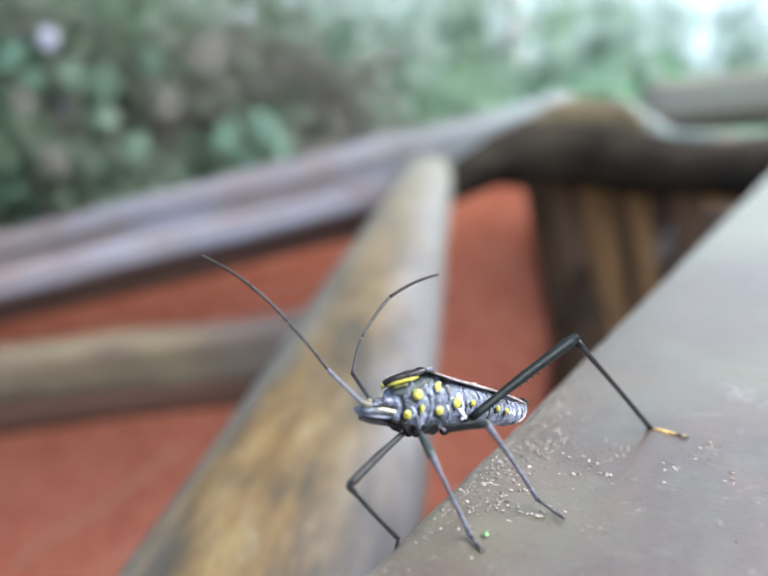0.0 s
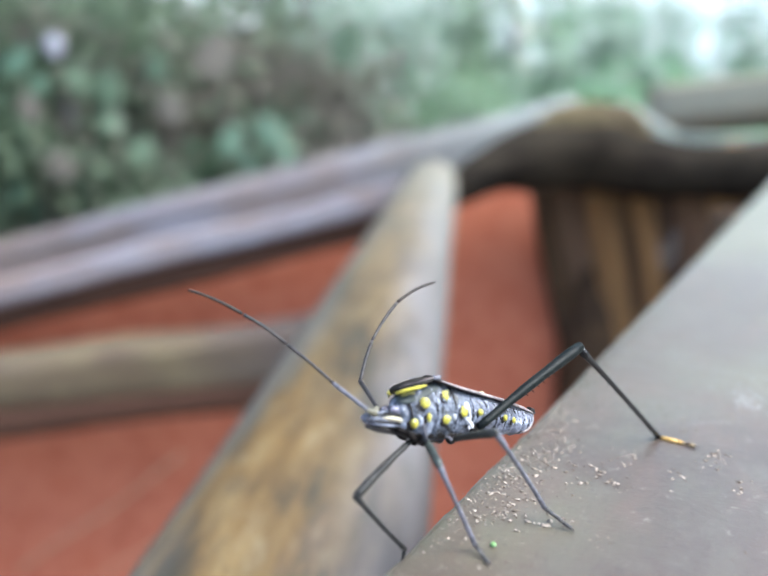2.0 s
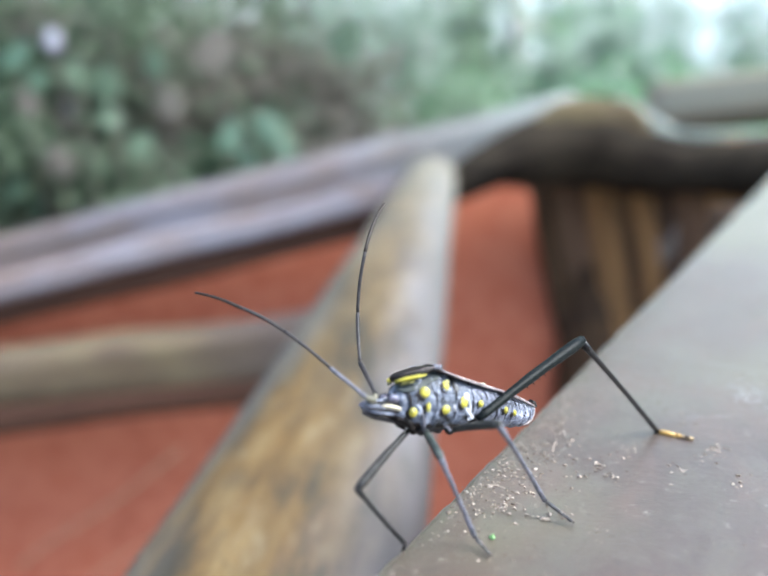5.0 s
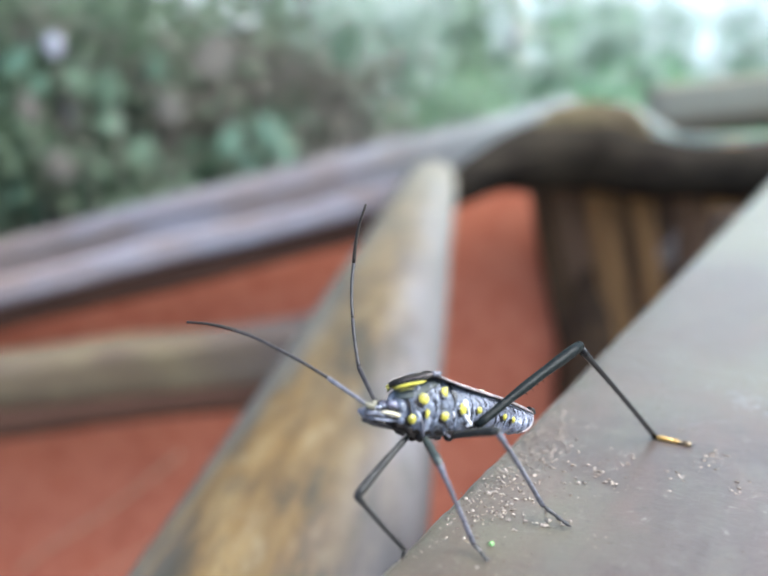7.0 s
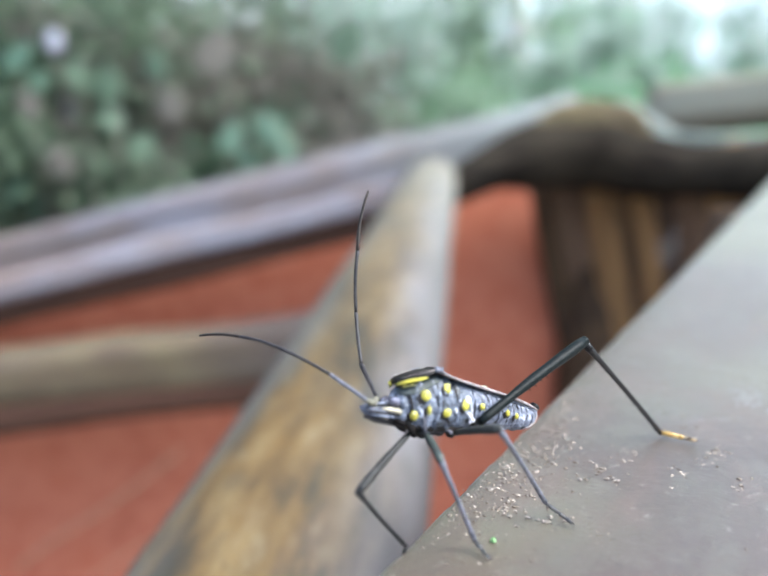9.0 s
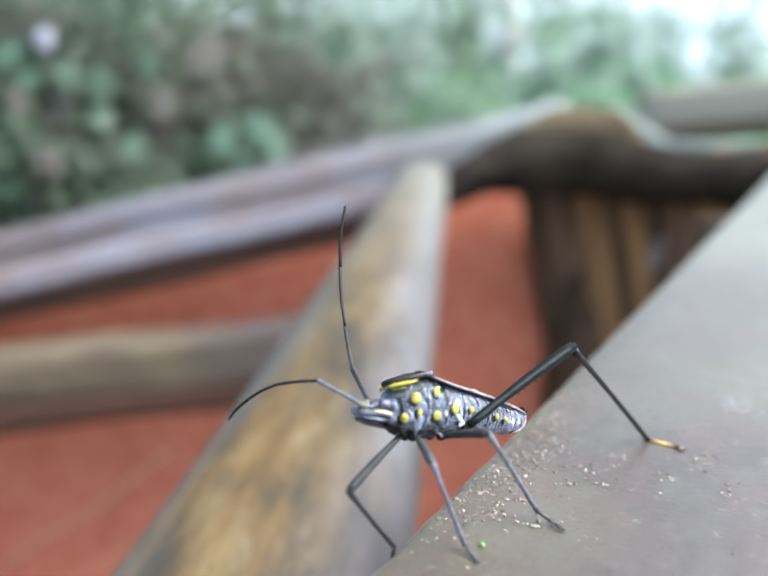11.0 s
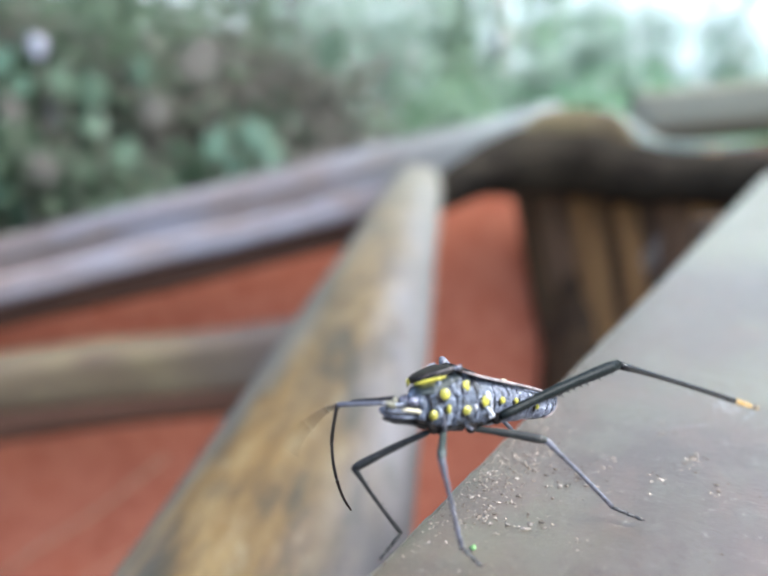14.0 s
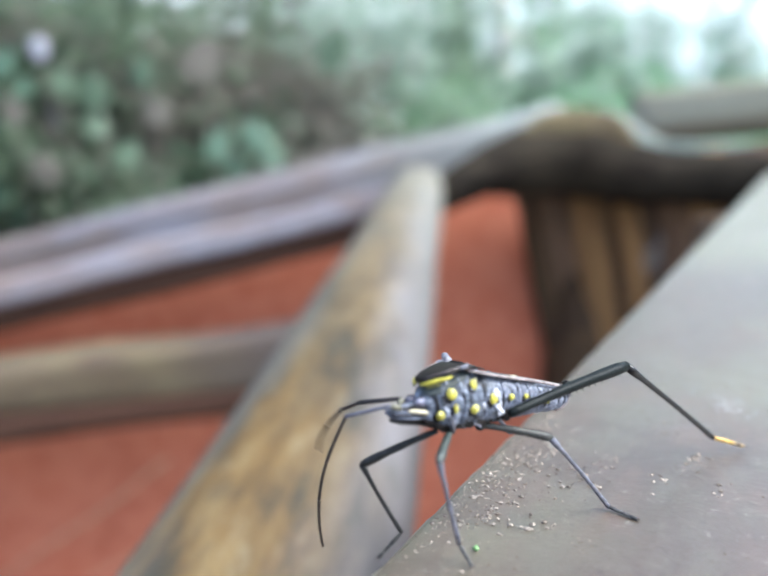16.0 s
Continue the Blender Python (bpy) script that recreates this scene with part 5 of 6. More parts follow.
def shell(stations, sides=44, power=2.3, step=0.16, grooves=(), bumps=0.0, seed=0.0):
    """Body piece from stations of (x, top z, bottom z, half width, height of the widest place), in millimetres,
    with grooves of (x, lean, depth, breadth) between its plates and a pitted skin."""
    bm = bmesh.new()
    rings = []
    x0, x1 = stations[0][0], stations[-1][0]
    n = max(4, int((x0 - x1) / step))
    for i in range(n + 1):
        x = x0 + (x1 - x0) * i / n
        zt, zb, w, zc = station_at(stations, x)
        ring = []
        for k in range(sides):
            a = 2 * math.pi * k / sides
            c, s = math.cos(a), math.sin(a)
            q = (abs(c) ** power + abs(s) ** power) ** (-1 / power)
            dip = 0.0
            for gx, lean, depth, breadth in grooves:
                d = (x - gx - lean * s) / breadth
                dip = max(dip, depth * math.exp(-d * d))
            skin = bumps * (noise.noise(Vector((x * 1.9 + seed, c * 4, s * 4))) + 0.6 * noise.noise(Vector((x * 4.5, c * 9 + seed, s * 9))))
            k2 = q * (1 - dip + skin)
            ring.append(mm((x, w * c * k2, zc + s * k2 * ((zt - zc) if s > 0 else (zc - zb)))))
        rings.append(ring)
    return ring_loft(bm, rings)


HEAD = ((12.0, 0.32, -0.05, 0.2, 0.1), (11.6, 0.50, -0.45, 0.44, 0.0), (10.9, 0.58, -0.72, 0.70, -0.05), (10.0, 0.66, -0.88, 0.90, -0.1), (9.2, 0.80, -0.98, 1.04, -0.1), (8.4, 0.92, -1.08, 1.14, -0.1), (7.4, 0.9, -1.3, 1.15, -0.15))
THORAX = ((8.3, 1.9, -0.9, 0.95, 0.4), (7.8, 2.35, -1.55, 1.55, 0.3), (6.6, 3.1, -2.05, 2.15, 0.4), (5.2, 3.7, -2.2, 2.5, 0.6), (4.2, 4.1, -2.3, 2.75, 0.9), (3.0, 3.8, -2.35, 2.65, 0.9), (1.2, 3.3, -2.3, 2.55, 0.6), (-0.6, 2.9, -2.2, 2.45, 0.5), (-1.8, 2.4, -2.0, 2.2, 0.4))
ABDOMEN = ((-0.4, 2.8, -2.3, 2.4, 0.9), (-2.2, 2.5, -2.2, 2.42, 0.9), (-4.2, 2.05, -2.05, 2.3, 0.7), (-6.2, 1.52, -2.05, 2.1, 0.4), (-8.0, 1.02, -2.1, 1.78, 0.1), (-9.4, 0.6, -1.95, 1.35, -0.2), (-10.3, 0.4, -1.55, 0.95, -0.3), (-11.0, 0.3, -0.8, 0.4, -0.1))


def flank(stations, x, z):
    """Half width of a body piece at x and height z, in millimetres."""
    for a, b in zip(stations, stations[1:]):
        if b[0] <= x <= a[0]:
            f = (a[0] - x) / (a[0] - b[0])
            zt, zb, w, zc = [p + f * (q - p) for p, q in zip(a[1:], b[1:])]
            h = (zt - zc) if z > zc else (zc - zb)
            s = min(0.97, abs(z - zc) / h)
            return w * (1 - s ** 2.3) ** (1 / 2.3)
    return stations[-1][3]


def spot_on(owner, stations, x, z, rx, rz, mat, label, name, proud):
    """A raised oval mark lying on the flanks, one on each side."""
    for side in (1, -1):
        y = flank(stations, x, z)
        e = 0.15
        slope = math.atan2(flank(stations, x, z - e) - flank(stations, x, z + e), 2 * e)
        turn = math.atan2(flank(stations, x + e, z) - flank(stations, x - e, z), 2 * e)
        m = Euler((side * slope, 0, side * turn)).to_matrix().to_4x4()
        part(name, ball(mm((x, side * (y - 0.02), z)), MM, (0.92 * rx, proud, 0.92 * rz), turn=m, seg=16, rings=10), mat, owner, label)


def femur_mesh(length, thick, spines=0, knob=1.0):
    n = 14
    pts, rad = [], []
    for k in range(n + 1):
        t = k / n
        pts.append(mm((length * t, 0, 0.25 * math.sin(math.pi * t) * thick)))
        swell = 0.66 + 0.34 * min(1.0, 1.25 * t) + 0.10 * knob * max(0.0, t - 0.86) / 0.14 + 0.04 * math.sin(17 * t)
        rad.append(thick * MM * swell * (0.85 if k == n else 1.0))
    bm = tube(pts, rad, 12)
    ball(mm((length, 0, 0)), thick * MM * (0.72 + 0.2 * knob), bm=bm, seg=10, rings=7)
    for k in range(spines):
        t = 0.42 + 0.5 * k / max(1, spines - 1)
        for side in (-1, 1):
            z = -thick * 0.8
            tube([mm((length * t, side * 0.25 * thick, z * 0.7)), mm((length * t + 0.25, side * 0.4 * thick, z * (1.35 + 0.25 * (k % 2))))], [0.09 * MM, 0.015 * MM], 6, bm)
    return bm


def tibia_mesh(length, thick, bristles=0, seed=0):
    n = 12
    pts = [mm((length * k / n, 0, 0.12 * math.sin(math.pi * k / n))) for k in range(n + 1)]
    rad = [thick * MM * (1.35 if k == 0 else 1.22 if k == 1 else 1.0 - 0.18 * math.sin(math.pi * k / n)) for k in range(n + 1)]
    bm = tube(pts, rad, 10)
    rnd = random.Random(seed)
    for _ in range(bristles):
        x, a = rnd.uniform(0.1, 0.98) * length, rnd.uniform(0, 6.28)
        d = Vector((0.5, math.cos(a), math.sin(a)))
        tube([mm((x, 0, 0)), mm(Vector((x, 0, 0)) + d * (thick + 0.22))], [0.035 * MM, 0.01 * MM], 4, bm)
    return bm


def tarsus_mesh(length, thick, joints):
    """Short joints of a foot."""
    bm = bmesh.new()
    for a, b, r in joints:
        tube([mm((length * a, 0, 0)), mm((length * (a + b) / 2, 0, 0)), mm((length * b, 0, 0))], [0.75 * r * thick * MM, r * thick * MM, 0.8 * r * thick * MM], 8, bm)
    return bm


def antenna_piece(length, r0, r1, bend=0.0):
    n = 10
    pts = [mm((length * k / n, 0, bend * math.sin(math.pi * k / n))) for k in range(n + 1)]
    return tube(pts, [MM * (r0 + (r1 - r0) * k / n) for k in range(n + 1)], 8)


def leg(bug, lengths, thick, mats, spines=0, seed=1, end_label="", tib=0.52):
    f = part("femur", femur_mesh(lengths[0], thick, spines, 1.0 if spines else 0.3), mats[0], bug)
    t = part("tibia", tibia_mesh(lengths[1], thick * tib, 26, seed), mats[1], bug)
    s = part("tarsus", tarsus_mesh(lengths[2], thick * tib * 0.85, ((0, 0.5, 1.0), (0.5, 0.62, 0.95))), mats[2], bug, end_label)
    part("foot_tip", tarsus_mesh(lengths[2], thick * tib * 0.8, ((0.6, 0.72, 0.9), (0.72, 0.95, 1.0))), M_FOOT if end_label else mats[2], s)
    for side in (-1, 1):
        e = lengths[2]
        part("claw", tube([mm((e * 0.92, 0, 0)), mm((e, side * 0.2, 0.08)), mm((e * 1.03, side * 0.3, -0.08))], [0.08 * MM, 0.06 * MM, 0.02 * MM], 6), M_WING, s)
    return f, t, s


def flank_line(st, side, points, lift):
    """Points on a flank along a broken line of (x, z), lifted off the skin by lift."""
    out = []
    for (xa, za), (xb, zb) in zip(points, points[1:]):
        for f in (0, 0.25, 0.5, 0.75):
            x, z = xa + (xb - xa) * f, za + (zb - za) * f
            out.append(mm((x + 0.06 * math.sin(7 * z + 3 * x), side * (flank(st, x, z) + lift), z)))
    x, z = points[-1]
    return out + [mm((x, side * (flank(st, x, z) + lift), z))]


def flank_plate(side):
    """The smooth three-cornered plate on the flank below the shield, 0.1 mm thick."""
    rows = []
    for x, low, high in ((8.2, 1.6, 2.0), (7.9, 1.45, 2.25), (7.4, 1.42, 2.5), (6.8, 1.5, 2.75), (6.2, 1.72, 3.0), (5.6, 2.05, 3.3), (5.0, 2.4, 3.6), (4.4, 2.75, 3.95), (3.8, 3.0, 3.95), (3.2, 3.3, 3.8)):
        line = [low + (high - low) * k / 7 for k in range(8)]
        outer = [mm((x, side * (flank(THORAX, x, z) + 0.10 - 0.08 * (k in (0, 7))), z)) for k, z in enumerate(line)]
        inner = [mm((x, side * (flank(THORAX, x, z) - 0.06), z)) for z in reversed(line)]
        rows.append(outer + inner)
    return ring_loft(bmesh.new(), rows)


def swelling(n, thin, thick, seed):
    """Uneven radii of a ridge or seam, in metres."""
    rnd = random.Random(seed)
    return [MM * (thin + (thick - thin) * math.sin(math.pi * k / (n - 1)) * rnd.uniform(0.5, 1.0)) for k in range(n)]


def knobs(spots, seed):
    """A cluster of small rough knobs in one mesh, from (x, y, z, radius)."""
    bm = bmesh.new()
    for x, y, z, r in spots:
        ball(mm((x, y, z)), r * MM, (1, 0.8, 1.1), bm, 8, 6)
    for v in bm.verts:
        v.co += v.co.normalized() * 0.1 * MM * noise.noise(v.co * 2600 + Vector((seed, 0, 0)))
    return bm


def build_bug():
    bug = thing("bug", "grey-black leaf-footed bug with yellow spots on the rail's edge", "insect")
    # head with its bulging eyes, beak and pale cheek stripe
    head = part("head", shell(HEAD, bumps=0.03, seed=7), M_HEAD, bug)
    for side in (1, -1):
        part("eye", ball(mm((8.6, side * 0.92, 0.80)), 0.58 * MM, (1.15, 0.8, 0.85), seg=18, rings=12), M_EYE, head, "bulging blue-grey eye")
        part("eye_rim", tube([mm((8.6 + 0.68 * math.cos(a), side * (0.98 - 0.1 * math.sin(a)), 0.76 + 0.50 * math.sin(a))) for a in (6.2832 * k / 20 for k in range(21))], [0.09 * MM] * 21, 6), M_BLACK, head)
        for name, line, radii, mat, lab in (
            ("eye_band", ((11.3, 0.34), (10.6, 0.36), (9.9, 0.38), (9.2, 0.38), (8.5, 0.30), (7.8, 0.14)), (0.08, 0.12, 0.15, 0.2, 0.22, 0.16), M_BLACK, "black band below the eye"),
            ("cheek_stripe", ((9.95, 0.05), (9.5, 0.04), (9.0, -0.02), (8.5, -0.12), (8.0, -0.24), (7.6, -0.36)), (0.07, 0.20, 0.25, 0.26, 0.24, 0.12), M_CREAM, "broad cream stripe on the cheek"),
            ("cheek_ridge", ((11.35, -0.20), (10.8, -0.34), (10.0, -0.38), (9.2, -0.44), (8.4, -0.54), (7.7, -0.62)), (0.06, 0.11, 0.11, 0.12, 0.12, 0.08), M_BLACK, ""),
            ("snout_line", ((11.35, 0.30), (11.55, 0.05), (11.35, -0.22)), (0.06, 0.09, 0.06), M_BLACK, ""),
            ("jaw_ridge", ((11.0, -0.52), (10.2, -0.62), (9.2, -0.70), (8.2, -0.78)), (0.06, 0.12, 0.13, 0.08), M_RIDGE, ""),
            ("throat_line", ((11.2, -0.60), (10.2, -0.78), (9.0, -0.88), (7.8, -1.0)), (0.05, 0.09, 0.11, 0.12), M_BLACK, ""),
            ("brow_stripe", ((11.0, 0.50), (10.4, 0.54), (9.7, 0.58)), (0.06, 0.11, 0.07), M_RIDGE, ""),
        ):
            part(name, tube([mm((x, side * (flank(HEAD, x, z) + 0.01), z)) for x, z in line], [r * MM for r in radii], 8), mat, head, lab)
        socket = ((10.7, 0.5, 0.42), (11.3, 0.8, 0.68), (11.9, 1.06, 0.89)) if side > 0 else ((10.3, -0.35, 0.45), (10.1, -0.4, 0.8), (9.92, -0.44, 1.18))
        part("antenna_base", tube([mm(p) for p in socket], [0.34 * MM, 0.30 * MM, 0.22 * MM], 10), M_BASE, head, "horn-coloured socket of an antenna")
    part("beak", tube([mm((11.5, 0, -0.65)), mm((10.2, 0, -1.12)), mm((8.0, 0, -1.5)), mm((5.0, 0, -2.3)), mm((2.0, 0, -2.6))], [0.26 * MM, 0.26 * MM, 0.24 * MM, 0.22 * MM, 0.12 * MM], 8), M_LEG_GREY2, bug, "beak folded under the head")
    # thorax with its plates
    thorax = part("thorax", shell(THORAX, grooves=((7.25, 0.3, 0.16, 0.25), (4.45, -0.4, 0.05, 0.22), (2.05, 0.3, 0.05, 0.22), (-0.35, -0.3, 0.07, 0.22)), bumps=0.08, seed=2), M_PRUINOSE, bug)
    rows = []
    for x, w, z, d in ((8.1, 0.95, 2.80, 0.30), (7.95, 1.2, 2.86, 0.42), (7.4, 1.74, 3.06, 0.46), (6.4, 2.26, 3.34, 0.47), (5.6, 2.46, 3.58, 0.48), (4.9, 2.48, 3.82, 0.44), (4.3, 2.42, 3.98, 0.36), (3.6, 2.1, 3.92, 0.3), (2.8, 1.5, 3.7, 0.25)):
        rows.append([mm((x, w * math.cos(a), z + (d * abs(math.sin(a)) ** 0.55 if a <= math.pi else -0.30 * abs(math.sin(a))))) for a in (2 * math.pi * k / 28 for k in range(28))])
    shield = part("pronotum", ring_loft(bmesh.new(), rows), M_BLACK, bug, "black shield with raised shoulders")
    for side in (1, -1):
        line = ((8.3, 0.62, 2.52), (8.1, 1.15, 2.62), (7.8, 1.48, 2.74), (7.2, 1.94, 2.94), (6.4, 2.36, 3.14), (5.7, 2.60, 3.34))
        part("shield_band", tube([mm((x, side * y, z)) for x, y, z in line], [0.14 * MM, 0.17 * MM, 0.20 * MM, 0.2 * MM, 0.17 * MM, 0.05 * MM], 8, flat=1.0), M_YELLOW, shield, "yellow band along the shield's edge")
        part("lower_band", tube([mm((x + 0.03, side * (y - 0.02), z - 0.62)) for x, y, z in ((8.15, 1.05, 2.78), (7.8, 1.46, 2.94), (7.2, 1.90, 3.10), (6.7, 2.1, 3.2))], [0.08 * MM, 0.12 * MM, 0.1 * MM, 0.04 * MM], 6), M_OLIVE, shield, "dull olive line below the yellow band")
        part("shield_edge", tube([mm((8.0, side * 0.95, 3.14)), mm((7.4, side * 1.5, 3.42)), mm((6.2, side * 2.0, 3.76)), mm((4.6, side * 2.42, 4.18))], [0.03 * MM, 0.035 * MM, 0.04 * MM, 0.05 * MM], 6), M_MARGIN, shield, "pale rim of the shield")
        part("shield_flank", flank_plate(side), M_FLANK, thorax, "smooth greenish grey plate below the shield")
        part("shoulder_knob", knobs([(4.2, side * 2.55, 4.12, 0.26), (3.95, side * 2.45, 4.25, 0.2), (4.5, side * 2.5, 4.08, 0.22)], side), M_LEG_GREY, shield, "grey tip of a shoulder")
        # plate seams of the side, each with a pale ridge behind it
        for k, pts in enumerate((((7.45, 2.1), (7.1, 0.6), (7.0, -1.3)), ((4.5, 3.5), (4.35, 1.2), (4.6, -1.9)), ((6.1, 2.7), (4.9, 2.0), (4.5, 0.9)), ((2.1, 3.3), (1.9, 1.0), (2.1, -1.8)), ((-0.4, 2.6), (-0.5, 0.6), (-0.2, -1.5)))):
            q = flank_line(THORAX, side, pts, -0.06)
            part("seam", tube(q, swelling(len(q), 0.04, 0.22 if k == 0 else 0.08, k), 6), M_BLACK, thorax)
            if k > 2:
                q = flank_line(THORAX, side, [(x - 0.34, z) for x, z in pts], -0.07)
                part("ridge", tube(q, swelling(len(q), 0.04, 0.12, k + 9), 6), M_RIDGE, thorax)
        for k, pts in enumerate((((5.0, 0.5), (5.3, -0.7), (5.1, -1.7)), ((3.9, -0.4), (3.0, -1.0), (2.4, -1.6)), ((1.5, 1.6), (1.3, 0.3), (0.8, -0.9)), ((0.6, 2.4), (0.2, 1.4), (-0.2, 0.2)), ((6.5, 0.4), (6.1, -0.2), (5.9, -1.3)))):
            q = flank_line(THORAX, side, pts, -0.05)
            part("ridge", tube(q, swelling(len(q), 0.04, 0.16, k + 20), 6), M_RIDGE if k % 2 == 0 else M_BLACK, thorax)
        part("pale_lump", knobs([(0.35, side * 2.38, 1.15, 0.34), (0.15, side * 2.38, 0.75, 0.3), (0.45, side * 2.32, 1.5, 0.24)], 5 + side), M_RIDGE, thorax, "powdery white lump beside a yellow spot")
        part("scent_gland", knobs([(0.45, side * 2.42, -0.25, 0.24), (0.15, side * 2.45, -0.6, 0.3), (-0.2, side * 2.4, -0.95, 0.26), (0.1, side * 2.3, -1.15, 0.2), (0.85, side * 2.5, 0.05, 0.16)], 3 + side), M_WHITE, thorax, "whitish scent gland")
    part("scutellum", tube([mm((4.0, 0, 4.1)), mm((2.5, 0, 3.85)), mm((0.2, 0, 3.3))], [1.3 * MM, 0.9 * MM, 0.1 * MM], 12, flat=0.35), M_BLACK, bug)
    # abdomen with folded fore wings
    abdomen = part("abdomen", shell(ABDOMEN, grooves=tuple((x, 0.25, 0.05, 0.2) for x in (-2.1, -3.6, -5.1, -6.6, -8.0, -9.2)) + tuple((x, -0.3, 0.04, 0.15) for x in (-2.9, -4.3, -5.9, -7.3)), bumps=0.07, seed=5), M_ABDOMEN, bug)
    for side in (1, -1):
        rows = []
        for x, y0, y1, z in ((4.2, 1.2, 2.8, 3.85), (2.4, 0.4, 2.65, 3.4), (0, 0.0, 2.5, 2.95), (-2.5, -0.2, 2.35, 2.4), (-5.0, -0.3, 2.1, 1.85), (-7.5, -0.3, 1.65, 1.25), (-9.6, -0.2, 1.0, 0.72), (-11.2, 0.0, 0.4, 0.35)):
            rows.append([mm(p) for p in ((x, side * y0, z + 0.12), (x, side * (y0 + y1) / 2, z + 0.10), (x, side * (y1 - 0.15), z + 0.06), (x, side * (y1 - 0.2), z - 0.1), (x, side * (y0 + y1) / 2, z - 0.06), (x, side * y0, z - 0.04))])
        part("fore_wing", ring_loft(bmesh.new(), rows), M_WING, bug, "folded brown fore wing")
        part("side_margin", tube([mm((x, side * w, z)) for x, w, z in ((3.9, 2.82, 3.76), (2.6, 2.70, 3.42), (1.0, 2.56, 3.02), (-1.5, 2.46, 2.48), (-4.0, 2.32, 1.96), (-6.2, 2.10, 1.44), (-8.2, 1.70, 0.92), (-9.8, 1.15, 0.50), (-11.0, 0.4, 0.25))], [MM * r for r in (0.05, 0.09, 0.11, 0.12, 0.13, 0.13, 0.12, 0.10, 0.05)], 10, flat=1.35), M_MARGIN, bug, "pale pinkish raised margin of the abdomen")
        for k, x in enumerate((-2.1, -3.6, -5.1, -6.6, -8.0, -9.2)):
            q = [(x - 0.35 * math.sin(3 * t) + 0.1 * math.sin(9 * t + x), 1.75 - 0.17 * (abs(x) - 2) - t * (3.4 - 0.18 * abs(x))) for t in (0, 0.2, 0.4, 0.6, 0.8, 1)]
            part("segment_seam", tube([mm((a, side * (flank(ABDOMEN, a, b) - 0.05), b)) for a, b in q], [0.03 * MM, 0.08 * MM, 0.04 * MM, 0.08 * MM, 0.05 * MM, 0.03 * MM], 6), M_BLACK, abdomen)
            part("segment_ridge", tube([mm((a - 0.3, side * (flank(ABDOMEN, a - 0.3, b) - 0.05), b)) for a, b in q], [0.03 * MM, 0.10 * MM, 0.04 * MM, 0.10 * MM, 0.05 * MM, 0.03 * MM], 6), M_RIDGE, abdomen)
            q = [(x - 0.75 + 0.15 * math.sin(8 * t + 2 * x), 1.55 - 0.17 * (abs(x) - 2) - t * (3.0 - 0.17 * abs(x))) for t in (0, 0.2, 0.4, 0.6, 0.8, 1)]
            part("segment_fold", tube([mm((a, side * (flank(ABDOMEN, a, b) - 0.05), b)) for a, b in q], [0.03 * MM, 0.09 * MM, 0.05 * MM, 0.1 * MM, 0.05 * MM, 0.03 * MM], 6), M_BLACK if k % 2 else M_LEG_GREY, abdomen)
        part("margin_seam", tube([mm((x, side * (flank(ABDOMEN, x, z) + 0.02), z)) for x, z in ((-1.2, 2.1), (-3.0, 1.72), (-5.0, 1.24), (-7.0, 0.78), (-8.8, 0.40), (-9.8, 0.14))], [MM * r for r in (0.03, 0.05, 0.045, 0.05, 0.05, 0.03)], 6), M_BLACK, abdomen)
        part("tail_edge", tube([mm((-10.95, side * 0.35, 0.1)), mm((-10.5, side * 0.8, -0.5)), mm((-10.0, side * 1.0, -1.1)), mm((-9.2, side * 1.1, -1.65)), mm((-8.2, side * 1.0, -1.95))], [MM * r for r in (0.08, 0.12, 0.13, 0.14, 0.08)], 8), M_MARGIN, abdomen, "pale pinkish edge of the tail")
    part("tail_tip", tube([mm((-10.6, 0, 0.55)), mm((-11.2, 0, 0.5)), mm((-11.6, 0, 0.25))], [0.55 * MM, 0.42 * MM, 0.1 * MM], 8), M_BLACK, bug)
    # yellow marks, each over a lower black oval that paints the shade of its dent
    for st, x, z, rx, rz in ((THORAX, 6.85, -0.55, 0.44, 0.52), (THORAX, 5.72, 1.52, 0.55, 0.58), (THORAX, 5.36, 0.02, 0.24, 0.5), (THORAX, 3.26, -0.19, 0.54, 0.5), (THORAX, 3.28, 2.26, 0.44, 0.56), (THORAX, 0.9, 0.6, 0.5, 0.62), (ABDOMEN, -1.4, 0.5, 0.34, 0.4), (ABDOMEN, -3.3, 0.35, 0.27, 0.32), (ABDOMEN, -5.06, -0.14, 0.3, 0.38), (ABDOMEN, -6.45, -0.45, 0.25, 0.36)):
        spot_on(thorax if st is THORAX else abdomen, st, x + 0.28, z - 0.22, rx * 1.25, rz * 1.2, M_BLACK, "", "spot_dent", 0.1)
        spot_on(thorax if st is THORAX else abdomen, st, x, z, rx * 1.08, rz * 1.08, M_YELLOW, "raised yellow spot", "spot", 0.30)
    # highlights painted as pale caps on the larger spots' upper side, and the chalky streak behind the last of them
    for x, z, r in ((3.2, 2.55, 0.30), (3.3, 0.02, 0.26), (5.75, 1.75, 0.28), (6.9, -0.3, 0.24)):
        spot_on(thorax, THORAX, x, z, r, r * 0.8, M_PRIMROSE, "painted highlight of a yellow spot", "spot_cap", 0.50)
    spot_on(thorax, THORAX, 0.62, 1.12, 0.40, 0.46, M_WHITE, "chalky white lump above a yellow spot", "chalk_lump", 0.36)
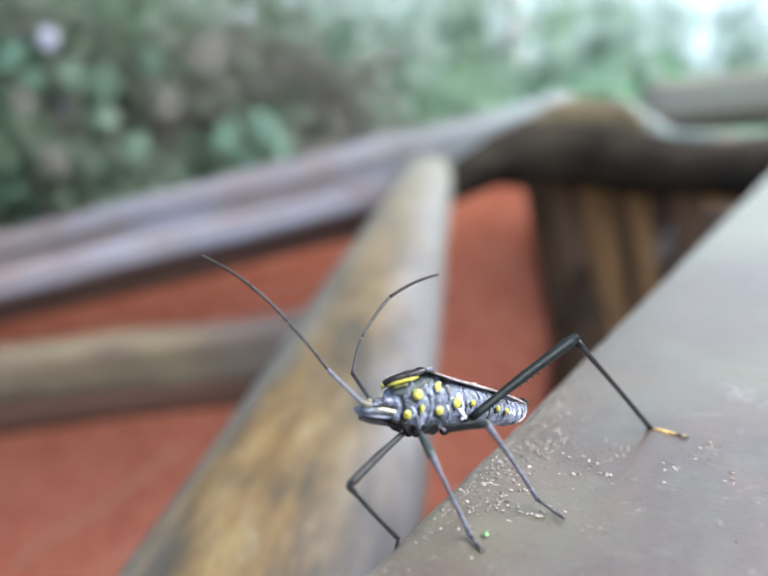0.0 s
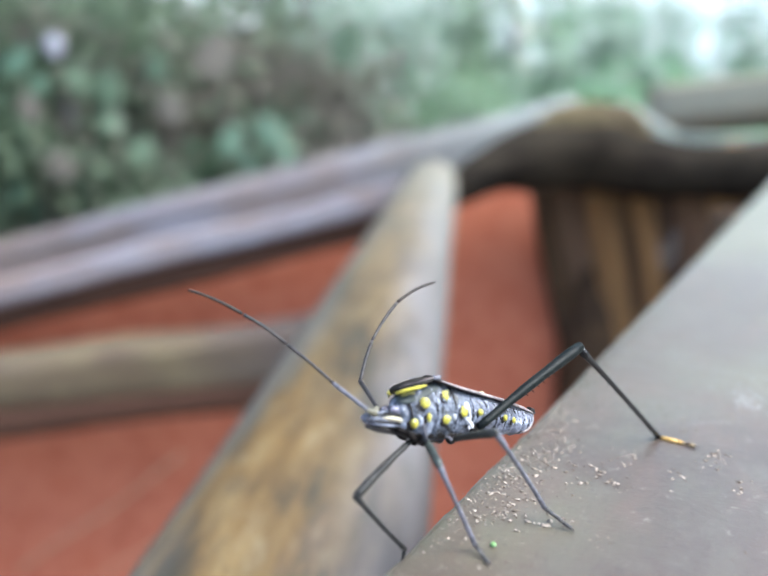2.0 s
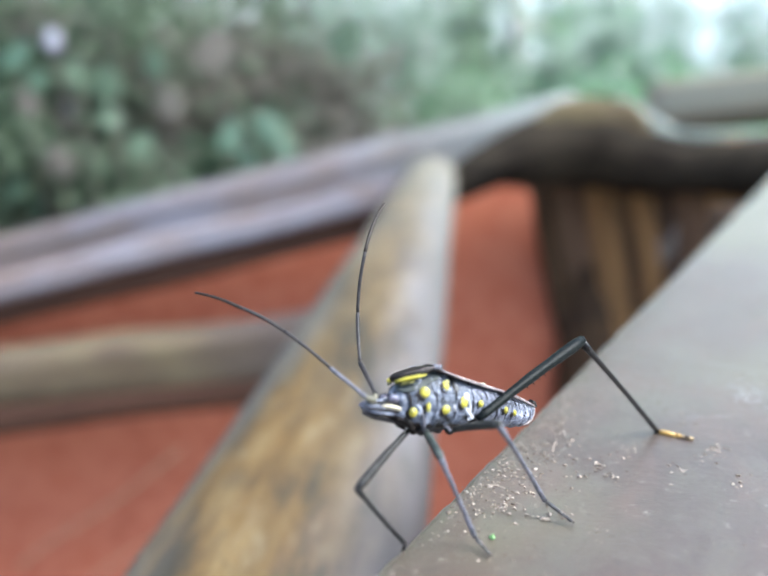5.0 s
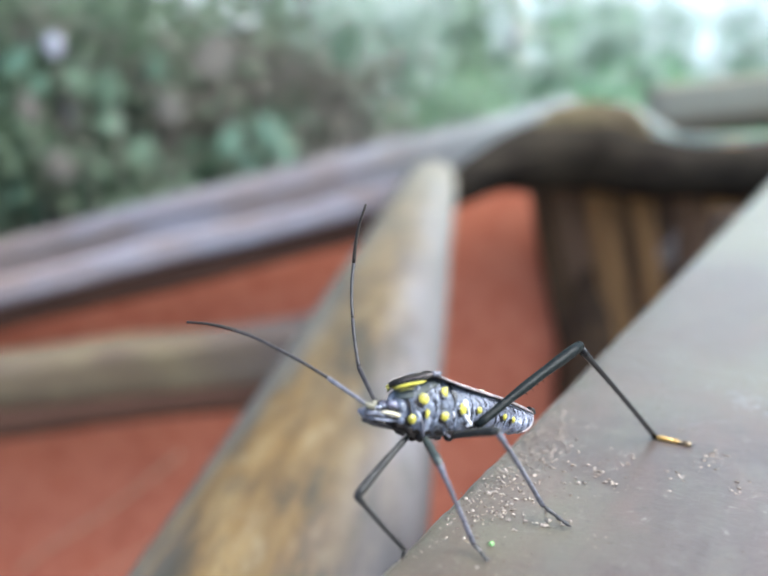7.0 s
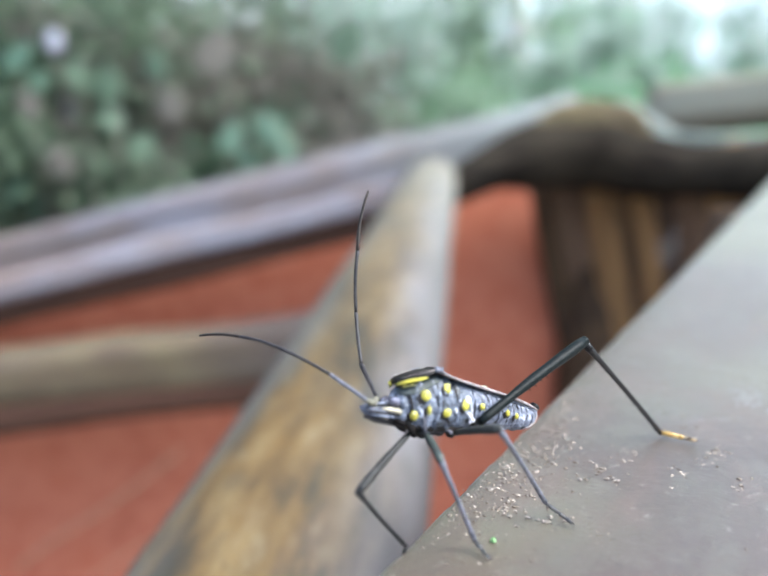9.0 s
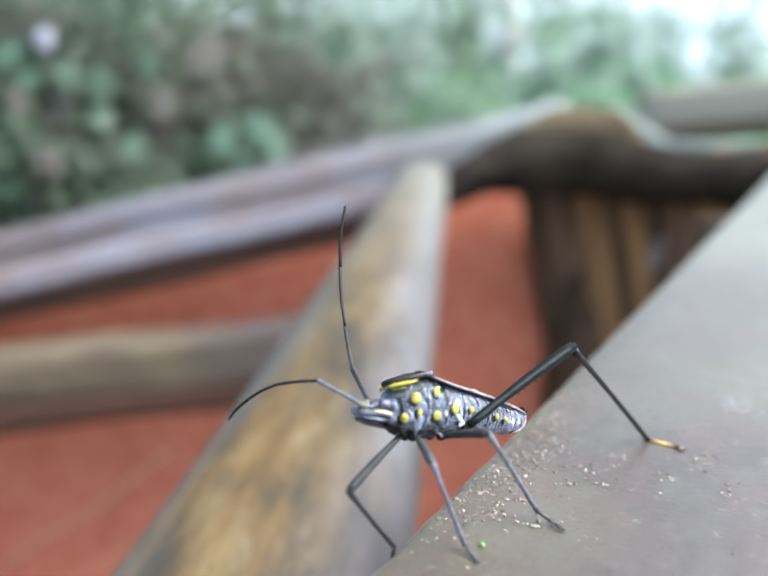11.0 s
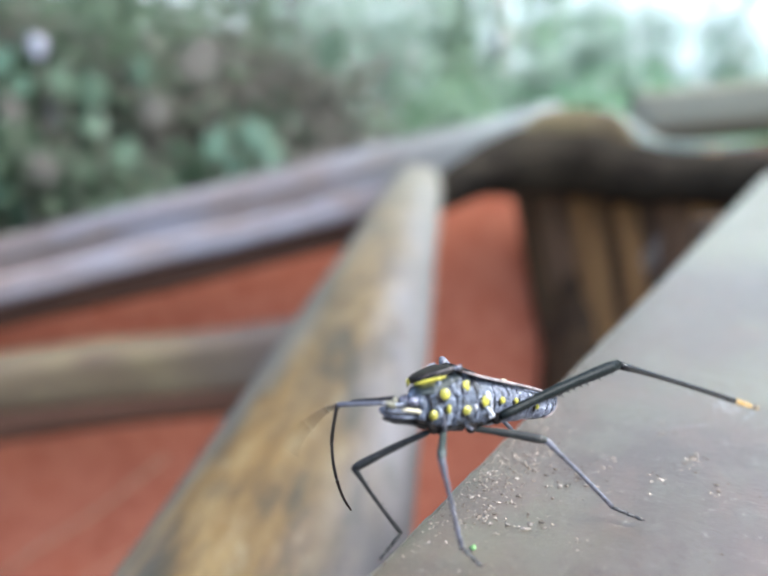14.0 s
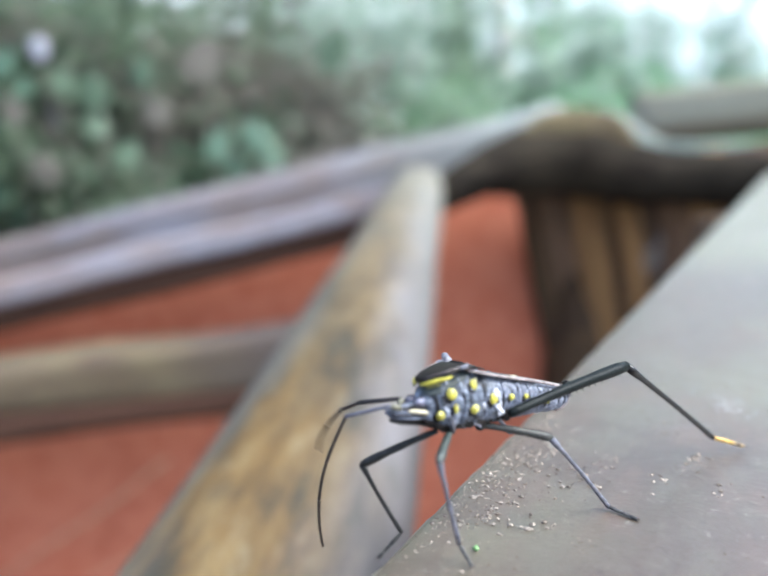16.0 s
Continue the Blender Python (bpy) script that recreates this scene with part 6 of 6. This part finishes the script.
    for side in (1, -1):
        for name, line, radii in (("chalk_streak", ((0.22, 0.75), (0.10, 0.4), (0.05, 0.0), (0.08, -0.4)), (0.08, 0.15, 0.14, 0.12)), ("chalk_streak", ((2.25, 0.35), (2.1, 0.0), (2.15, -0.4)), (0.08, 0.16, 0.08))):
            q = [mm((x, side * (flank(THORAX, x, z) + 0.02), z)) for x, z in line]
            part(name, tube(q, [r * MM for r in radii], 8), M_WHITE, thorax, "chalky white streak")
        # black tube put in for the shaded gap between head and thorax
        part("collar_shade", tube([mm((7.45, side * 1.0, -0.8)), mm((7.15, side * 1.2, -1.35)), mm((6.7, side * 1.1, -1.85)), mm((6.0, side * 0.9, -2.2))], [0.26 * MM, 0.34 * MM, 0.36 * MM, 0.3 * MM], 10), M_BLACK, bug, "added black shape for the shade behind the head")
    part("wing_speck", ball(mm((-1.75, 2.25, 2.62)), 0.34 * MM, (1.2, 0.8, 0.4)), M_CREAM, bug)
    # the dark shadow under the thorax is painted as black skin
    part("sternum", shell(((8.2, -0.7, -1.5, 1.1, -1.1), (6.6, -1.2, -2.0, 1.55, -1.6), (4.6, -1.3, -2.25, 1.75, -1.7), (2.0, -1.4, -2.3, 1.8, -1.8), (-0.6, -1.4, -2.2, 1.6, -1.7)), bumps=0.08, seed=9), M_BLACK, bug, "underside of the thorax, its shadow put into the black")
    for side in (1, -1):
        part("fore_coxa", tube([mm((6.0, side * 2.12, -0.1)), mm((5.8, side * 2.1, -0.9)), mm((5.4, side * 1.7, -1.7)), mm((4.9, side * 0.95, -2.5))], [0.1 * MM, 0.22 * MM, 0.26 * MM, 0.24 * MM], 10), M_LEG_GREY, bug, "pale powdery hip piece")
        part("mid_coxa", knobs([(2.7, side * 1.72, -1.95, 0.13), (2.3, side * 1.7, -2.1, 0.17), (1.9, side * 1.5, -2.3, 0.18)], 8 + side), M_LEG_GREY, bug)
    # hips
    for side in (1, -1):
        for x, y, z, s in ((5.1, 0.75, -2.35, 0.55), (1.7, 1.1, -2.2, 0.6), (-0.9, 2.0, -1.35, 0.6)):
            part("coxa", ball(mm((x, side * y, z)), s * MM, (1.1, 0.9, 1.1)), M_BLACK, bug)
    return bug


def seg(a, b, ref):
    """The pose of a piece from joint a to joint b, in millimetres, with its z axis on the side of ref."""
    a, b = Vector(a), Vector(b)
    x = (b - a).normalized()
    z = (Vector(ref) - x * x.dot(Vector(ref))).normalized()
    y = z.cross(x)
    m = Matrix((x, y, z)).transposed().to_4x4()
    m.translation = a * MM
    return m


def mean_gap(a, b):
    """Mean distance of two joints over their common times."""
    if not isinstance(a, list):
        a = [(t, *a) for t, *_ in b]
    return sum((Vector(p[1:]) - Vector(q[1:])).length for p, q in zip(a, b)) / len(b)


def padded(rows):
    """Rows that reach to the clip's end."""
    return rows if rows[-1][0] >= 16 else rows + [(16.0, *rows[-1][1:])]


def leg_rows(root, knee, ankle, toe):
    out = [], [], []
    for (t, *k), (_, *a), (_, *e) in zip(padded(knee), padded(ankle), padded(toe)):
        h, k, a, e = Vector(root), Vector(k), Vector(a), Vector(e)
        bend = k - (h + a) / 2
        out[0].append((t, seg(h, k, bend)))
        out[1].append((t, seg(k, a, bend)))
        out[2].append((t, seg(a, e, (0, 0, 1))))
    return out


def antenna_rows(root, joints, sign):
    """Poses of an antenna's pieces; between two rows the whole chain turns joint by joint, so that the pieces stay together."""
    chains = []
    for rows in zip(*[padded(j) for j in joints]):
        points = [Vector(root)] + [Vector(p) for _, *p in rows]
        steps = [b - a for a, b in zip(points, points[1:])]
        if chains:
            before, olds = chains[-1]
            turn = max(a.angle(b) for a, b in zip(olds, steps))
            n = min(int(math.degrees(turn) / 9) + 1, max(1, int((rows[0][0] - before) / 0.03)))
            for k in range(1, n):
                f = k / n
                chains.append((before + (rows[0][0] - before) * f, [a.normalized().lerp(b.normalized(), f).normalized() * (a.length * (1 - f) + b.length * f) for a, b in zip(olds, steps)]))
        chains.append((rows[0][0], steps))
    out = [[] for _ in joints]
    refs = [sign * d.cross(Vector((0, 1, 0))) for d in chains[0][1]]
    for t, steps in chains:
        cur = Vector(root)
        for k, d in enumerate(steps):
            m = seg(cur, cur + d, refs[k] if sign < 0 else d.cross(Vector((0, 1, 0))))
            refs[k] = m.to_3x3().col[2].copy()
            out[k].append((t, m))
            cur = cur + d
    return out


# joints of the middle leg on the far side
RIGHT_MID_ROOT = (1.7, -1.1, -2.3)
RIGHT_MID_KNEE = [(0, 0.18, -4, 4.35), (12.2, 0.18, -4, 4.35), (12.5, 1.4, -4, 4.75), (13, 1.6, -4, 4.73), (14.2, 2, -4, 4.7), (15, 2.35, -4, 4.68), (16, 2.7, -4, 4.65)]
RIGHT_MID_ANKLE = [(0, -10.9, -5, -0.6), (12.2, -10.9, -5.2, -0.7), (12.5, -8.94, -4.68, -4.06), (13, -8.08, -5.49, -4.7), (14.2, -8.36, -4.4, -4.09), (15, -6.45, -5.24, -5.61), (16, -6.51, -5.11, -5.29)]
RIGHT_MID_TOE = [(0, -13.0, -5.8, -1.4), (12.2, -13.0, -6, -1.5), (12.5, -10.47, -6.51, -4.31), (13, -9.52, -7.37, -5.08), (14.2, -9.87, -6.22, -4.5), (15, -7.81, -7.13, -6.2), (16, -7.89, -7, -5.83)]

LEGS = {
    "left_hind": (LEFT_HIND_ROOT, LEFT_HIND_KNEE, LEFT_HIND_ANKLE, LEFT_HIND_TOE),
    "left_mid": (LEFT_MID_ROOT, LEFT_MID_KNEE, LEFT_MID_ANKLE, LEFT_MID_TOE),
    "left_fore": (LEFT_FORE_ROOT, LEFT_FORE_KNEE, LEFT_FORE_ANKLE, LEFT_FORE_TOE),
    "right_fore": (RIGHT_FORE_ROOT, RIGHT_FORE_KNEE, RIGHT_FORE_ANKLE, RIGHT_FORE_TOE),
    "right_mid": (RIGHT_MID_ROOT, RIGHT_MID_KNEE, RIGHT_MID_ANKLE, RIGHT_MID_TOE),
}
LEFT_ANTENNA = (LEFT_ANTENNA_SCAPE, LEFT_ANTENNA_SECOND, LEFT_ANTENNA_THIRD, LEFT_ANTENNA_TIP)
RIGHT_ANTENNA = (RIGHT_ANTENNA_SCAPE, RIGHT_ANTENNA_SECOND, RIGHT_ANTENNA_THIRD, RIGHT_ANTENNA_TIP)
PIECES = {}


def build_limbs(bug):
    """Legs and antennae, each piece to the length between its joints."""
    dark, grey = M_LEG, M_LEG_GREY
    for name, thick, mats, spines, lab in (
        ("left_hind", 0.68, (dark, M_SHIN, M_ORANGE), 10, "orange foot"),
        ("left_mid", 0.48, (M_LEG_BROWN, grey, M_FOOT_GREY), 0, ""),
        ("right_mid", 0.44, (grey, grey, grey), 0, ""),
        ("left_fore", 0.46, (M_LEG_GREEN, grey, M_FOOT_GREY), 0, ""),
        ("right_fore", 0.44, (M_LEG_DUSK, M_LEG_DUSK, M_LEG_DUSK), 0, ""),
    ):
        root, knee, ankle, toe = LEGS[name]
        PIECES[name] = leg(bug, (mean_gap(root, knee), mean_gap(knee, ankle), mean_gap(ankle, toe)), thick, mats, spines, len(name), lab, 0.58 if "hind" in name else 0.6)
    for name, root, joints, bends, thin in (
        ("left_antenna", LEFT_ANTENNA_ROOT, LEFT_ANTENNA, (0, 0.1, 0.15, 0.2), 1.08),
        ("right_antenna", RIGHT_ANTENNA_ROOT, RIGHT_ANTENNA, (0, 0.1, 0.2, 0.35), 1.2),
    ):
        pieces, prev = [], root
        for k, (kind, r0, r1, mat) in enumerate((("antenna_scape", 0.19, 0.23, grey), ("antenna_second_joint", 0.16, 0.18, M_LEG_GREY2), ("antenna_third_joint", 0.16, 0.18, M_LEG_GREY2), ("antenna_tip", 0.18, 0.13, M_TIP))):
            pieces.append(part(kind, antenna_piece(mean_gap(prev, joints[k]), r0 * thin, r1 * thin, bends[k]), (M_LEG_GREY2 if name == "right_antenna" and k == 0 else mat), bug))
            prev = joints[k]
        PIECES[name] = pieces


def motions():
    """The insect's body, and each leg and antenna piece on it."""
    walk(insect, [(t, pose(x * MM, y * MM, z * MM, a, b, c)) for t, x, y, z, a, b, c in BUG_ROWS])
    for name, joints in LEGS.items():
        for ob, rows in zip(PIECES[name], leg_rows(*joints)):
            walk(ob, rows)
    for name, root, joints, sign in (("left_antenna", LEFT_ANTENNA_ROOT, LEFT_ANTENNA, 1), ("right_antenna", RIGHT_ANTENNA_ROOT, RIGHT_ANTENNA, -1)):
        for ob, rows in zip(PIECES[name], antenna_rows(root, joints, sign)):
            walk(ob, rows)


build_ground()
build_backdrop()
build_red_wall()
build_railing()
build_timbers()
build_woods()
build_grit()
insect = build_bug()
build_limbs(insect)
motions()
